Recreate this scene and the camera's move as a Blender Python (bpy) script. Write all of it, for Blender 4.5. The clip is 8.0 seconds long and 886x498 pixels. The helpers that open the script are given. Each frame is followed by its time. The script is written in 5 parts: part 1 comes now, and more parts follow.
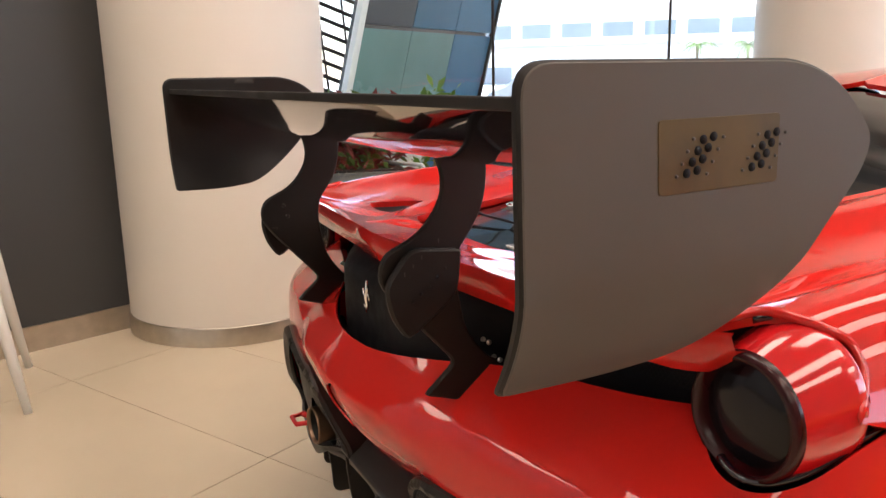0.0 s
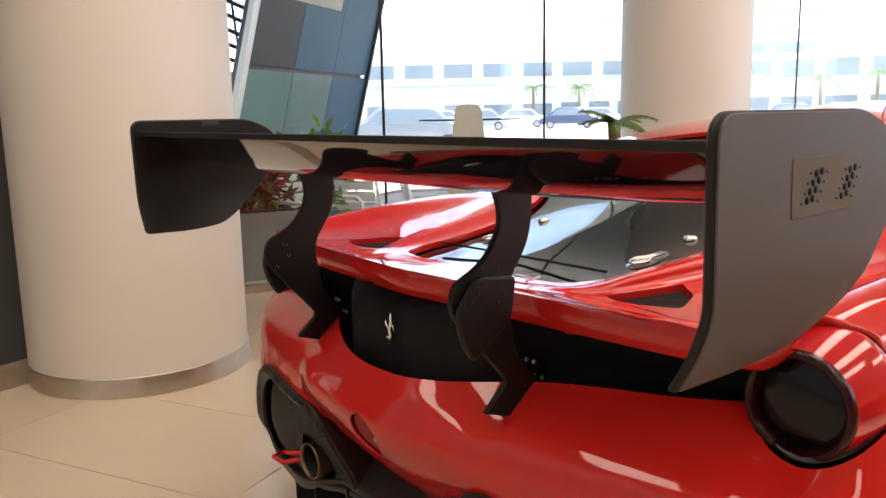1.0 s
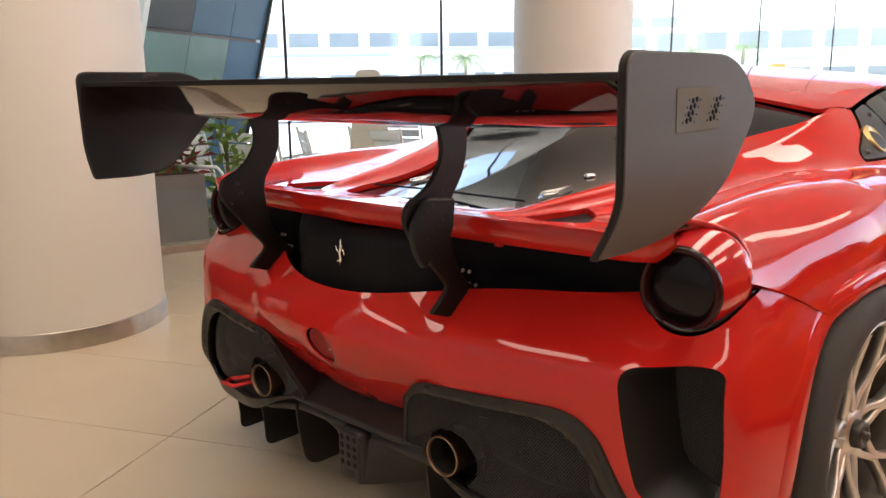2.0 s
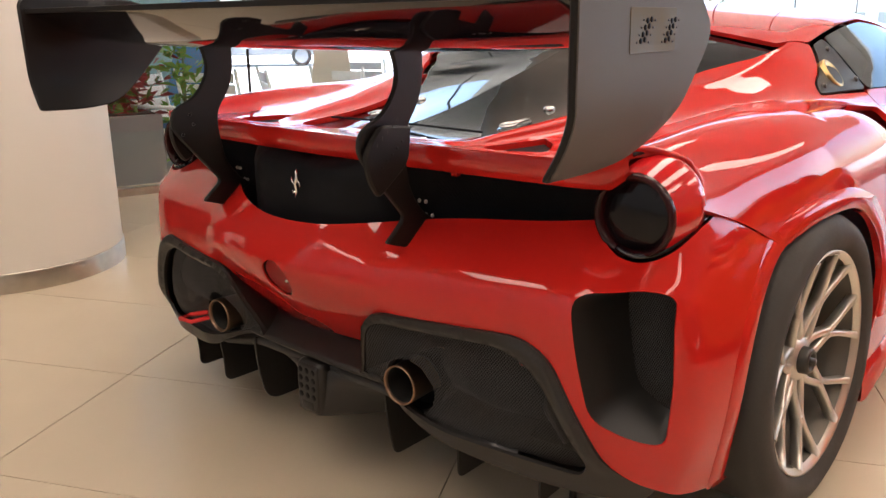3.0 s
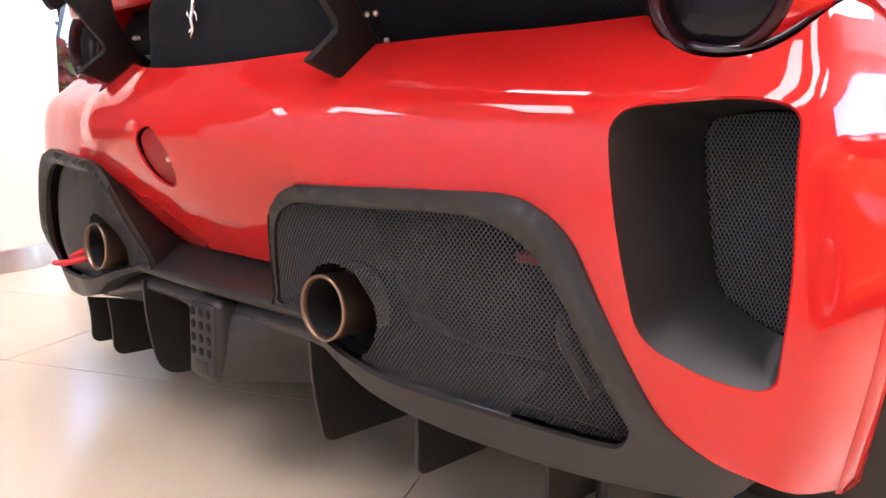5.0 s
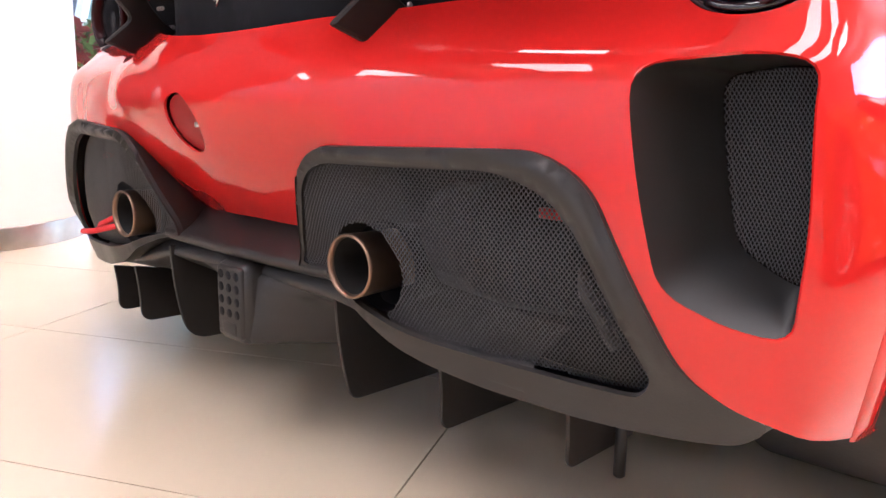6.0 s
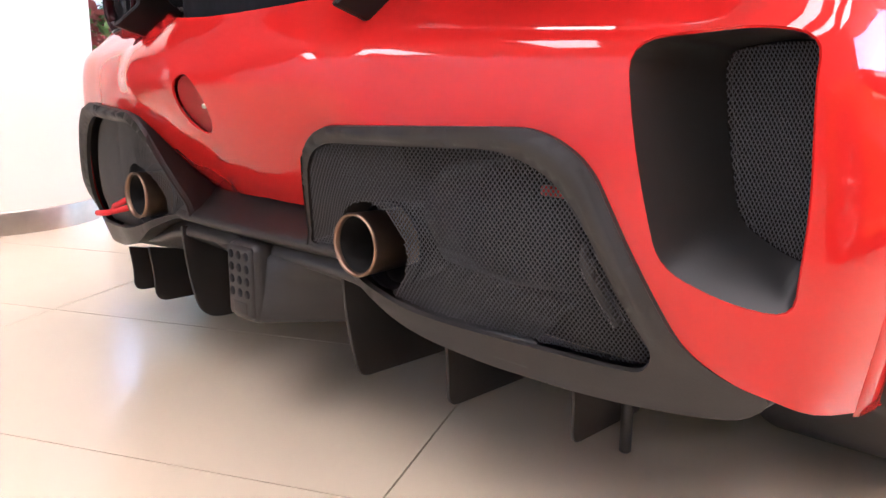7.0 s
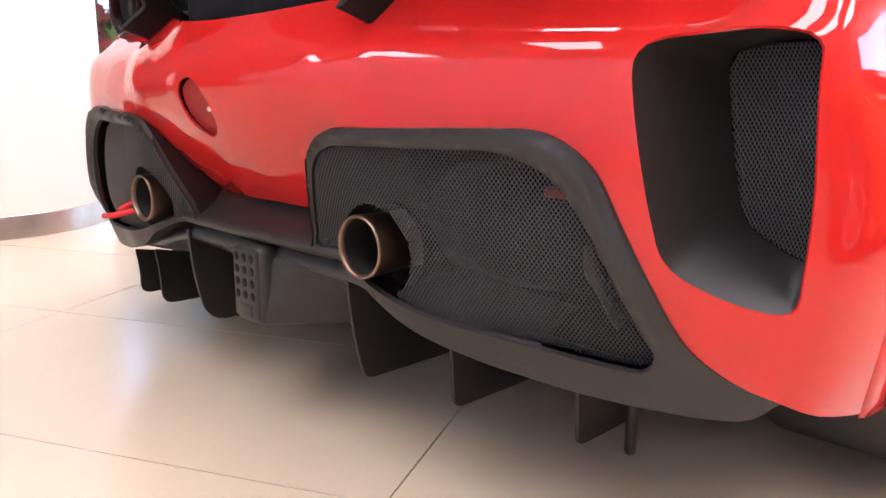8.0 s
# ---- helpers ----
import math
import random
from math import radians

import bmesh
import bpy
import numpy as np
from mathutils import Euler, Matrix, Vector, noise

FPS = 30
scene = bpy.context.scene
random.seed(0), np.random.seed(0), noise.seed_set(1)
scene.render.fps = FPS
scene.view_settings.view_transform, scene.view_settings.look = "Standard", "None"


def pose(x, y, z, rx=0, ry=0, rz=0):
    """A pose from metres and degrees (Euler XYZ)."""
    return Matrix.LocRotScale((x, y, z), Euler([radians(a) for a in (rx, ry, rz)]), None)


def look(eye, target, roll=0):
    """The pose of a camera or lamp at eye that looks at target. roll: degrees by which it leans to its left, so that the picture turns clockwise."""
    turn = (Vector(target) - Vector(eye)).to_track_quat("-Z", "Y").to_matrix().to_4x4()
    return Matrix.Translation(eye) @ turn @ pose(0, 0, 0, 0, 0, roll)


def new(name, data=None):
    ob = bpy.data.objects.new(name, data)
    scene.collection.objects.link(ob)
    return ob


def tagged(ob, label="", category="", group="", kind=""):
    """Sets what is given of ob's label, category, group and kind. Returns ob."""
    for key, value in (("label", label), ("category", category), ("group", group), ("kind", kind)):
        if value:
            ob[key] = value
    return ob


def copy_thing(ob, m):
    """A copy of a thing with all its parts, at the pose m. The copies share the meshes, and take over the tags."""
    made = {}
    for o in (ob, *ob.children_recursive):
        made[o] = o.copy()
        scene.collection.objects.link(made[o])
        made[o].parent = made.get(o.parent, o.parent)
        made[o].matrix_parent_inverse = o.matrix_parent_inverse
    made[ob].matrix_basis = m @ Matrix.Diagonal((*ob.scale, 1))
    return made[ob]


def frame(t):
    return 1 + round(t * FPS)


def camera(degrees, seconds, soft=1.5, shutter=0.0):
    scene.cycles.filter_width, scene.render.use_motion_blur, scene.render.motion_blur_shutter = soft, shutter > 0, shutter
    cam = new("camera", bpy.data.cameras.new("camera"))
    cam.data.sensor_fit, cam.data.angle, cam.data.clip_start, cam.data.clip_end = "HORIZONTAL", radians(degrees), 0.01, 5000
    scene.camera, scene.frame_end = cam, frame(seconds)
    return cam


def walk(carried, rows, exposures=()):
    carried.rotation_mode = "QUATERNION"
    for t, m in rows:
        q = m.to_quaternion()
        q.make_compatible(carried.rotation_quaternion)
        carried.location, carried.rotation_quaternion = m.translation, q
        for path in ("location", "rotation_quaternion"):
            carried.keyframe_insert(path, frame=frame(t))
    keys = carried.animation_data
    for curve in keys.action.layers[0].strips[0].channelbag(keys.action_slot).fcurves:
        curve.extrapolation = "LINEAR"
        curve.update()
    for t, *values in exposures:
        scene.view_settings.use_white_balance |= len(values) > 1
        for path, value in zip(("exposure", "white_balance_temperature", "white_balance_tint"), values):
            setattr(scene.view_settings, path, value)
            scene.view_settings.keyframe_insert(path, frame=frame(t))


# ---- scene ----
from mathutils.geometry import delaunay_2d_cdt

cam = camera(58.50, 8.0)
# seconds, place, turn
PATH = [
    (0, 1.3468, -0.5517, 1.1568, 77.705, 1.239, 62.072),
    (0.5, 1.2629, -0.7101, 1.1562, 79.679, 1.323, 56.520),
    (1, 1.2513, -0.8814, 1.1707, 80.269, 1.116, 50.920),
    (1.2, 1.2890, -0.9721, 1.1730, 80.017, 0.746, 47.515),
    (2.3, 1.3778, -1.1455, 1.1100, 77.370, 0.754, 42.530),
    (2.5, 1.3835, -1.1386, 1.1023, 76.574, 0.740, 42.162),
    (3, 1.3869, -1.1250, 1.0927, 74.241, 0.261, 40.480),
    (3.5, 1.3612, -0.9300, 1.0904, 72.965, -0.329, 40.226),
    (4, 1.2437, -0.6759, 1.0010, 73.583, -0.980, 40.407),
    (4.5, 1.1427, -0.6326, 0.7239, 78.976, -1.737, 41.289),
    (5, 1.1086, -0.6707, 0.6102, 80.718, -1.346, 42.054),
    (5.2, 1.1087, -0.6736, 0.5980, 80.205, -1.145, 42.513),
    (6.3, 1.1284, -0.7113, 0.5877, 78.842, -0.865, 43.101),
    (6.5, 1.1346, -0.7007, 0.5877, 78.413, -0.585, 43.620),
    (7, 1.1383, -0.6977, 0.5871, 77.777, -0.246, 44.075),
    (7.5, 1.1432, -0.6933, 0.5911, 77.843, -0.022, 44.459),
    (8, 1.1422, -0.6962, 0.5871, 77.920, -0.001, 44.530),
]

EXPOSURES = [(0.0, 2.02, 6100, 14), (0.5, 1.88, 6100, 14), (1.0, 1.78, 6150, 14), (2.5, 1.82, 6100, 13), (3.5, 2.0, 6000, 14), (4.3, 1.94, 6100, 13), (5.0, 3.22, 5200, 19), (6.4, 3.2, 5150, 19), (8.0, 3.15, 5150, 19)]
ROWS = [(t, pose(x, y, z, rx, ry, rz)) for t, x, y, z, rx, ry, rz in PATH]
ROWS.append((3.7, look((1.330, -0.845, 1.096), (0.133, 0.632, 0.476), 1.0)))
ROWS.append((4.2, look((1.199, -0.646, 0.873), (-0.069, 0.836, 0.431), 1.5)))
walk(cam, sorted(ROWS, key=lambda r: r[0]), EXPOSURES)

# ---- light ----
world = bpy.data.worlds.new("daylight")
scene.world = world
world.use_nodes = True
wn = world.node_tree.nodes
sky = wn.new("ShaderNodeTexSky")
sky.sky_type, sky.sun_disc = "NISHITA", False
sky.sun_elevation, sky.sun_rotation = radians(55), radians(-70)
wn["Background"].inputs["Strength"].default_value = 0.15
world.node_tree.links.new(sky.outputs[0], wn["Background"].inputs["Color"])
sun = new("sun", bpy.data.lights.new("sun", "SUN"))
sun.data.energy, sun.data.angle, sun.data.color = 5.0, radians(0.5), (1.0, 0.95, 0.88)
sun.matrix_world = look((-6, 8, 14), (-9, 6, 0))

# ---- materials ----


def material(name, color, rough=0.5, metal=0.0, coat=0.0, vary=0.08, scale=6.0, bump=0.0, bump_scale=60.0,
             emit=0.0, transmission=0.0, ior=1.5, alpha=1.0, coat_rough=0.03, spec=0.5):
    m = bpy.data.materials.new(name)
    m.use_nodes = True
    nt = m.node_tree
    b = nt.nodes["Principled BSDF"]
    b.inputs["Roughness"].default_value = rough
    b.inputs["Metallic"].default_value = metal
    b.inputs["Coat Weight"].default_value = coat
    b.inputs["Coat Roughness"].default_value = coat_rough
    b.inputs["Transmission Weight"].default_value = transmission
    b.inputs["IOR"].default_value = ior
    b.inputs["Alpha"].default_value = alpha
    b.inputs["Specular IOR Level"].default_value = spec
    b.inputs["Base Color"].default_value = (*color, 1)
    co = nt.nodes.new("ShaderNodeTexCoord")
    if vary:
        n1 = nt.nodes.new("ShaderNodeTexNoise")
        n1.inputs["Scale"].default_value, n1.inputs["Detail"].default_value = scale, 6
        nt.links.new(co.outputs["Object"], n1.inputs["Vector"])
        r = nt.nodes.new("ShaderNodeMapRange")
        r.inputs["From Min"].default_value, r.inputs["From Max"].default_value = 0.3, 0.7
        r.inputs["To Min"].default_value, r.inputs["To Max"].default_value = 1 - vary, 1 + vary
        nt.links.new(n1.outputs["Fac"], r.inputs["Value"])
        mx = nt.nodes.new("ShaderNodeVectorMath")
        mx.operation = "SCALE"
        mx.inputs[0].default_value = color
        nt.links.new(r.outputs[0], mx.inputs["Scale"])
        nt.links.new(mx.outputs[0], b.inputs["Base Color"])
        r2 = nt.nodes.new("ShaderNodeMapRange")
        r2.inputs["From Min"].default_value, r2.inputs["From Max"].default_value = 0.3, 0.7
        r2.inputs["To Min"].default_value, r2.inputs["To Max"].default_value = rough * (1 - vary), min(1, rough * (1 + vary))
        nt.links.new(n1.outputs["Fac"], r2.inputs["Value"])
        nt.links.new(r2.outputs[0], b.inputs["Roughness"])
    if bump:
        n2 = nt.nodes.new("ShaderNodeTexNoise")
        n2.inputs["Scale"].default_value, n2.inputs["Detail"].default_value = bump_scale, 4
        nt.links.new(co.outputs["Object"], n2.inputs["Vector"])
        bp = nt.nodes.new("ShaderNodeBump")
        bp.inputs["Strength"].default_value, bp.inputs["Distance"].default_value = bump, 0.002
        nt.links.new(n2.outputs["Fac"], bp.inputs["Height"])
        nt.links.new(bp.outputs[0], b.inputs["Normal"])
    if emit:
        b.inputs["Emission Color"].default_value = (*color, 1)
        b.inputs["Emission Strength"].default_value = emit
    return m


RED = material("red paint", (0.52, 0.016, 0.011), 0.45, 0.0, 1.0, 0.03, 2.0, spec=0.0)
RED.node_tree.nodes["Principled BSDF"].inputs["Coat IOR"].default_value = 1.5
RED_DARK = material("red paint darkened for recesses", (0.24, 0.007, 0.007), 0.45, 0.0, 0.0, 0.05, 4.0, spec=0.2)
ORANGE = material("orange paint", (0.80, 0.16, 0.01), 0.45, 0.0, 1.0, 0.03, 2.0, spec=0.0)
BLACK = material("black satin plastic", (0.021, 0.019, 0.0175), 0.42, 0.0, 0.0, 0.15, 9.0, 0.15, 400, spec=0.42)
WING_BLACK = material("dull black wing paint", (0.012, 0.0100, 0.0092), 0.5, 0.0, 0.0, 0.15, 9.0, 0.1, 400, spec=0.28)
BLACK_GLOSS = material("black lacquer", (0.008, 0.006, 0.010), 0.05, 0.0, 0.9, 0.1, 5.0)
BLACK_MATT = material("matt black for panels and shaded depths", (0.009, 0.009, 0.011), 0.6, 0.0, 0.0, 0.15, 40.0, 0.2, 300, spec=0.12)
DUCT = material("smooth dark duct plastic", (0.013, 0.0125, 0.012), 0.40, 0.0, 0.0, 0.1, 9.0, 0.05, 300, spec=0.38)
CARBON = material("matt carbon weave", (0.022, 0.021, 0.021), 0.45, 0.0, 0.15, 0.25, 260.0, 0.2, 500)
GREY_PLATE = material("matt grey composite", (0.075, 0.064, 0.054), 0.55, 0.0, 0.0, 0.06, 5.0, 0.08, 500)
MESH_WIRE = material("black wire mesh", (0.052, 0.051, 0.053), 0.42, 0.2, 0.0, 0.1, 30.0)
RUBBER = material("tyre rubber", (0.040, 0.036, 0.032), 0.75, 0.0, 0.0, 0.2, 8.0, 0.3, 120)
ALLOY = material("light alloy", (0.66, 0.62, 0.55), 0.32, 0.75, 0.1, 0.06, 8.0, 0.05, 300)
BARREL = material("wheel barrel with painted shade", (0.13, 0.115, 0.095), 0.5, 0.6, 0.0, 0.15, 8.0)
DARK_METAL = material("dark metal", (0.08, 0.075, 0.07), 0.4, 0.9, 0.0, 0.1, 12.0)
STEEL = material("brushed steel", (0.58, 0.53, 0.46), 0.34, 1.0, 0.0, 0.1, 15.0, 0.05, 300)
EXHAUST = material("heat tinted steel", (0.24, 0.16, 0.11), 0.36, 1.0, 0.0, 0.2, 10.0)
# soot in the exhaust bore; elsewhere near black that stands in for shade
SOOT_SHADE = material("soot and painted inner shade", (0.013, 0.012, 0.011), 0.7, 0.2, 0.0, 0.2, 20.0)
SILVER = material("silver emblem", (0.75, 0.74, 0.72), 0.25, 1.0, 0.0, 0.05, 20.0)
LENS_RED = material("red lens", (0.55, 0.010, 0.012), 0.12, 0.0, 1.0, 0.03, 3.0)
LENS_DARK = material("smoked lens", (0.006, 0.005, 0.007), 0.15, 0.0, 0.0, 0.05, 3.0, spec=0.25)
BEZEL = material("dark red bezel", (0.026, 0.002, 0.003), 0.25, 0.0, 0.0, 0.05, 3.0, spec=0.3)
GLASS_CAR = material("tinted glass", (0.008, 0.010, 0.012), 0.03, 0.0, 0.0, 0.0, transmission=0.0, spec=0.36)
WALL_WHITE = material("warm white plaster", (0.69, 0.64, 0.57), 0.55, 0.0, 0.0, 0.02, 1.5, 0.05, 40)
WALL_PALE = material("cool white for reflecting walls", (0.62, 0.67, 0.74), 0.6, 0.0, 0.0, 0.05, 1.2, 0.05, 60)
WALL_BROWN = material("brown for the unseen wall", (0.17, 0.14, 0.115), 0.6, 0.0, 0.0, 0.06, 1.2, 0.05, 60)
WALL_DARK = material("charcoal wall paint", (0.042, 0.043, 0.044), 0.6, 0.0, 0.0, 0.06, 1.2, 0.05, 60)
CEILING = material("ceiling paint", (0.52, 0.46, 0.39), 0.8, 0.0, 0.0, 0.02, 1.0)
TILE = material("polished beige porcelain", (0.56, 0.475, 0.352), 0.20, 0.0, 0.0, 0.03, 2.2, 0.02, 30)
GROUT = material("grout", (0.25, 0.22, 0.18), 0.9, 0.0, 0.0, 0.1, 30.0)
PANE = material("clear glass", (0.95, 1.0, 0.98), 0.0, 0.0, 0.0, 0.0, transmission=1.0, ior=1.45)
GLOW = material("lamp diffuser", (1.0, 0.84, 0.66), 0.5, emit=1.85, vary=0.0)
ASPHALT = material("sunlit paving", (0.55, 0.54, 0.52), 0.9, 0.0, 0.0, 0.12, 0.8, 0.1, 20)
FACADE = material("pale facade", (0.72, 0.72, 0.70), 0.8, 0.0, 0.0, 0.05, 0.5)
FACADE_GLASS = material("grey blue facade glass", (0.23, 0.27, 0.31), 0.08, 0.0, 0.3, 0.1, 0.4)
BLUE_GLASS = material("dark blue glazing", (0.045, 0.13, 0.22), 0.35, 0.0, 0.0, 0.25, 0.5, spec=0.1)
LEAF = material("palm leaf", (0.09, 0.16, 0.03), 0.5, 0.0, 0.0, 0.35, 9.0)
LEAF_RED = material("red foliage", (0.20, 0.030, 0.025), 0.5, 0.0, 0.0, 0.4, 9.0)
WHITE_METAL = material("white powder coat", (0.78, 0.78, 0.76), 0.4, 0.0, 0.1, 0.03, 6.0)

# ---- building blocks ----


def part(name, bm, mat, parent=None, label="", smooth=True):
    me = bpy.data.meshes.new(name)
    bm.to_mesh(me)
    bm.free()
    me.materials.append(mat)
    if smooth:
        me.polygons.foreach_set("use_smooth", [True] * len(me.polygons))
    ob = new(name, me)
    ob.parent = parent
    return tagged(ob, label)


def raw(name, verts, faces, mat, parent=None, label="", smooth=True, normals=None):
    me = bpy.data.meshes.new(name)
    me.from_pydata([tuple(v) for v in verts], [], faces)
    me.materials.append(mat)
    if smooth:
        me.polygons.foreach_set("use_smooth", [True] * len(me.polygons))
    if normals is not None:
        me.normals_split_custom_set_from_vertices([tuple(n) for n in normals])
    ob = new(name, me)
    ob.parent = parent
    return tagged(ob, label)


def box_bm(x0, x1, y0, y1, z0, z1, bevel=0.0, bm=None):
    bm = bm or bmesh.new()
    r = bmesh.ops.create_cube(bm, size=1.0, matrix=Matrix.Translation(((x0 + x1) / 2, (y0 + y1) / 2, (z0 + z1) / 2))
                              @ Matrix.Diagonal((x1 - x0, y1 - y0, z1 - z0, 1)))
    if bevel:
        es = {e for v in r["verts"] for e in v.link_edges}
        bmesh.ops.bevel(bm, geom=list(es), offset=bevel, segments=2, profile=0.5, affect="EDGES")
    return bm


def rod_bm(points, radius, sides=10, bm=None, caps=True):
    """A round tube along points; radius: one number or one for each point."""
    bm = bm or bmesh.new()
    P = [Vector(p) for p in points]
    rad = radius if isinstance(radius, (list, tuple)) else [radius] * len(P)
    rings, ref = [], None
    for i, p in enumerate(P):
        d = (P[min(i + 1, len(P) - 1)] - P[max(i - 1, 0)]).normalized()
        if ref is None:
            ref = d.orthogonal().normalized()
        ref = (ref - d * ref.dot(d)).normalized()
        side = d.cross(ref)
        rings.append([bm.verts.new(p + rad[i] * (math.cos(a) * ref + math.sin(a) * side))
                      for a in [2 * math.pi * k / sides for k in range(sides)]])
    for a, b in zip(rings, rings[1:]):
        for k in range(sides):
            bm.faces.new((a[k], a[(k + 1) % sides], b[(k + 1) % sides], b[k]))
    if caps:
        bm.faces.new(rings[0][::-1])
        bm.faces.new(rings[-1])
    return bm


def lathe_bm(profile, axis="x", sides=48, closed=False, bm=None, centre=(0, 0, 0)):
    """Turns (radius, along) pairs round an axis."""
    bm = bm or bmesh.new()
    rings = []
    for r, h in profile:
        ring = []
        for k in range(sides):
            a = 2 * math.pi * k / sides
            c, s = r * math.cos(a), r * math.sin(a)
            p = {"x": (h, c, s), "y": (s, h, c), "z": (c, s, h)}[axis]
            ring.append(bm.verts.new(Vector(p) + Vector(centre)))
        rings.append(ring)
    pairs = list(zip(rings, rings[1:])) + ([(rings[-1], rings[0])] if closed else [])
    for a, b in pairs:
        for k in range(sides):
            bm.faces.new((a[k], a[(k + 1) % sides], b[(k + 1) % sides], b[k]))
    return bm


def curve(*pairs):
    """A smooth function through (place, value) pairs."""
    xs = [p[0] for p in pairs]
    ys = [p[1] for p in pairs]
    n = len(xs)
    m = []
    for i in range(n):
        if i in (0, n - 1):
            j = min(i, n - 2)
            m.append((ys[j + 1] - ys[j]) / (xs[j + 1] - xs[j]))
        else:
            a, b = xs[i] - xs[i - 1], xs[i + 1] - xs[i]
            d0, d1 = (ys[i] - ys[i - 1]) / a, (ys[i + 1] - ys[i]) / b
            m.append((d0 * b + d1 * a) / (a + b) if d0 * d1 > 0 else 0.0)

    def at(x):
        x = min(max(x, xs[0]), xs[-1])
        i = 0
        while i < n - 2 and x > xs[i + 1]:
            i += 1
        h = xs[i + 1] - xs[i]
        t = (x - xs[i]) / h
        return ((2 * t ** 3 - 3 * t * t + 1) * ys[i] + (t ** 3 - 2 * t * t + t) * h * m[i]
                + (3 * t * t - 2 * t ** 3) * ys[i + 1] + (t ** 3 - t * t) * h * m[i + 1])
    return at


def rounded(points, closed=True, step=0.012, r=0.02):
    """The polygon with its corners rounded, cut into short steps. Points may carry their own radius."""
    P = [Vector(p[:2]) for p in points]
    R = [p[2] if len(p) > 2 else r for p in points]
    n = len(P)
    out = []
    for i in range(n):
        if not closed and i in (0, n - 1):
            out.append(P[i])
            continue
        a, b, c = P[i - 1], P[i], P[(i + 1) % n]
        u, w = (a - b), (c - b)
        k = min(R[i], 0.48 * u.length, 0.48 * w.length)
        p, q = b + u.normalized() * k, b + w.normalized() * k
        m = max(2, int(k * 1.6 / step) + 1)
        for j in range(m + 1):
            t = j / m
            out.append((1 - t) ** 2 * p + 2 * t * (1 - t) * b + t * t * q)
    fine = []
    ends = list(zip(out, out[1:] + out[:1])) if closed else list(zip(out, out[1:]))
    for p, q in ends:
        m = max(1, int((q - p).length / step))
        fine += [p.lerp(q, j / m) for j in range(m)]
    if not closed:
        fine.append(out[-1])
    clean = [fine[0]]
    for p in fine[1:]:
        if (p - clean[-1]).length > 0.0015:
            clean.append(p)
    if closed and (clean[0] - clean[-1]).length < 0.0015:
        clean.pop()
    return clean


def inside(p, poly):
    x, y = p
    hit = False
    j = len(poly) - 1
    for i in range(len(poly)):
        xi, yi = poly[i]
        xj, yj = poly[j]
        if (yi > y) != (yj > y) and x < (xj - xi) * (y - yi) / (yj - yi) + xi:
            hit = not hit
        j = i
    return hit


def near_edge(p, poly, gap):
    P = np.array([(q[0], q[1]) for q in poly])
    return np.min((P[:, 0] - p[0]) ** 2 + (P[:, 1] - p[1]) ** 2) < gap * gap


def sheet(name, outline, holes, fn, mat, parent=None, label="", step=0.025, rim=0.02, flip=False, rim_holes=True, soft=1e-3):
    """A curved panel: fn maps the flat outline, less its holes, into space. Its edges turn inwards by rim."""
    loops = [outline] + list(holes)
    pts, edges = [], []
    for lp in loops:
        k = len(pts)
        pts += [Vector((p[0], p[1])) for p in lp]
        edges += [(k + i, k + (i + 1) % len(lp)) for i in range(len(lp))]
    xs = [p[0] for p in outline]
    ys = [p[1] for p in outline]
    nx, ny = int((max(xs) - min(xs)) / step) + 2, int((max(ys) - min(ys)) / step) + 2
    for i in range(nx):
        for j in range(ny):
            q = (min(xs) + step * (i + (0.5 if j % 2 else 0)), min(ys) + step * j)
            if inside(q, outline) and not any(inside(q, h) for h in holes) and not any(near_edge(q, lp, step * 0.45) for lp in loops):
                pts.append(Vector(q))
    co, _, tri, _, _, _ = delaunay_2d_cdt(pts, edges, [], 0, 1e-6)
    keep = []
    for f in tri:
        c = sum((co[i] for i in f), Vector((0, 0))) / len(f)
        if inside(c, outline) and not any(inside(c, h) for h in holes):
            keep.append(tuple(f) if not flip else tuple(f[::-1]))
    e = 1e-3
    V = [Vector(fn(p[0], p[1])) for p in co]
    N = []
    for p in co:
        du = Vector(fn(p[0] + soft, p[1])) - Vector(fn(p[0] - soft, p[1]))
        dv = Vector(fn(p[0], p[1] + soft)) - Vector(fn(p[0], p[1] - soft))
        n = du.cross(dv)
        n = n.normalized() if n.length > 1e-12 else Vector((0, 0, 1))
        N.append(-n if flip else n)
    if rim:
        for lp in (loops if rim_holes else loops[:1]):
            idx = []
            for p in lp:
                q = Vector((p[0], p[1]))
                du = Vector(fn(q[0] + e, q[1])) - Vector(fn(q[0] - e, q[1]))
                dv = Vector(fn(q[0], q[1] + e)) - Vector(fn(q[0], q[1] - e))
                n = du.cross(dv).normalized() * (-1 if flip else 1)
                s = Vector(fn(q[0], q[1]))
                idx.append((len(V), len(V) + 1))
                V += [s, s - n * rim]
                N += [None, None]
            m = len(idx)
            for k in range(m):
                a, b = idx[k], idx[(k + 1) % m]
                d = (V[b[0]] - V[a[0]])
                n = d.cross(V[a[1]] - V[a[0]])
                n = n.normalized() if n.length > 1e-12 else Vector((0, 0, 1))
                for i in (*a,):
                    N[i] = n
                keep.append((a[0], b[0], b[1], a[1]))
    return raw(name, V, keep, mat, parent, label, True, N)


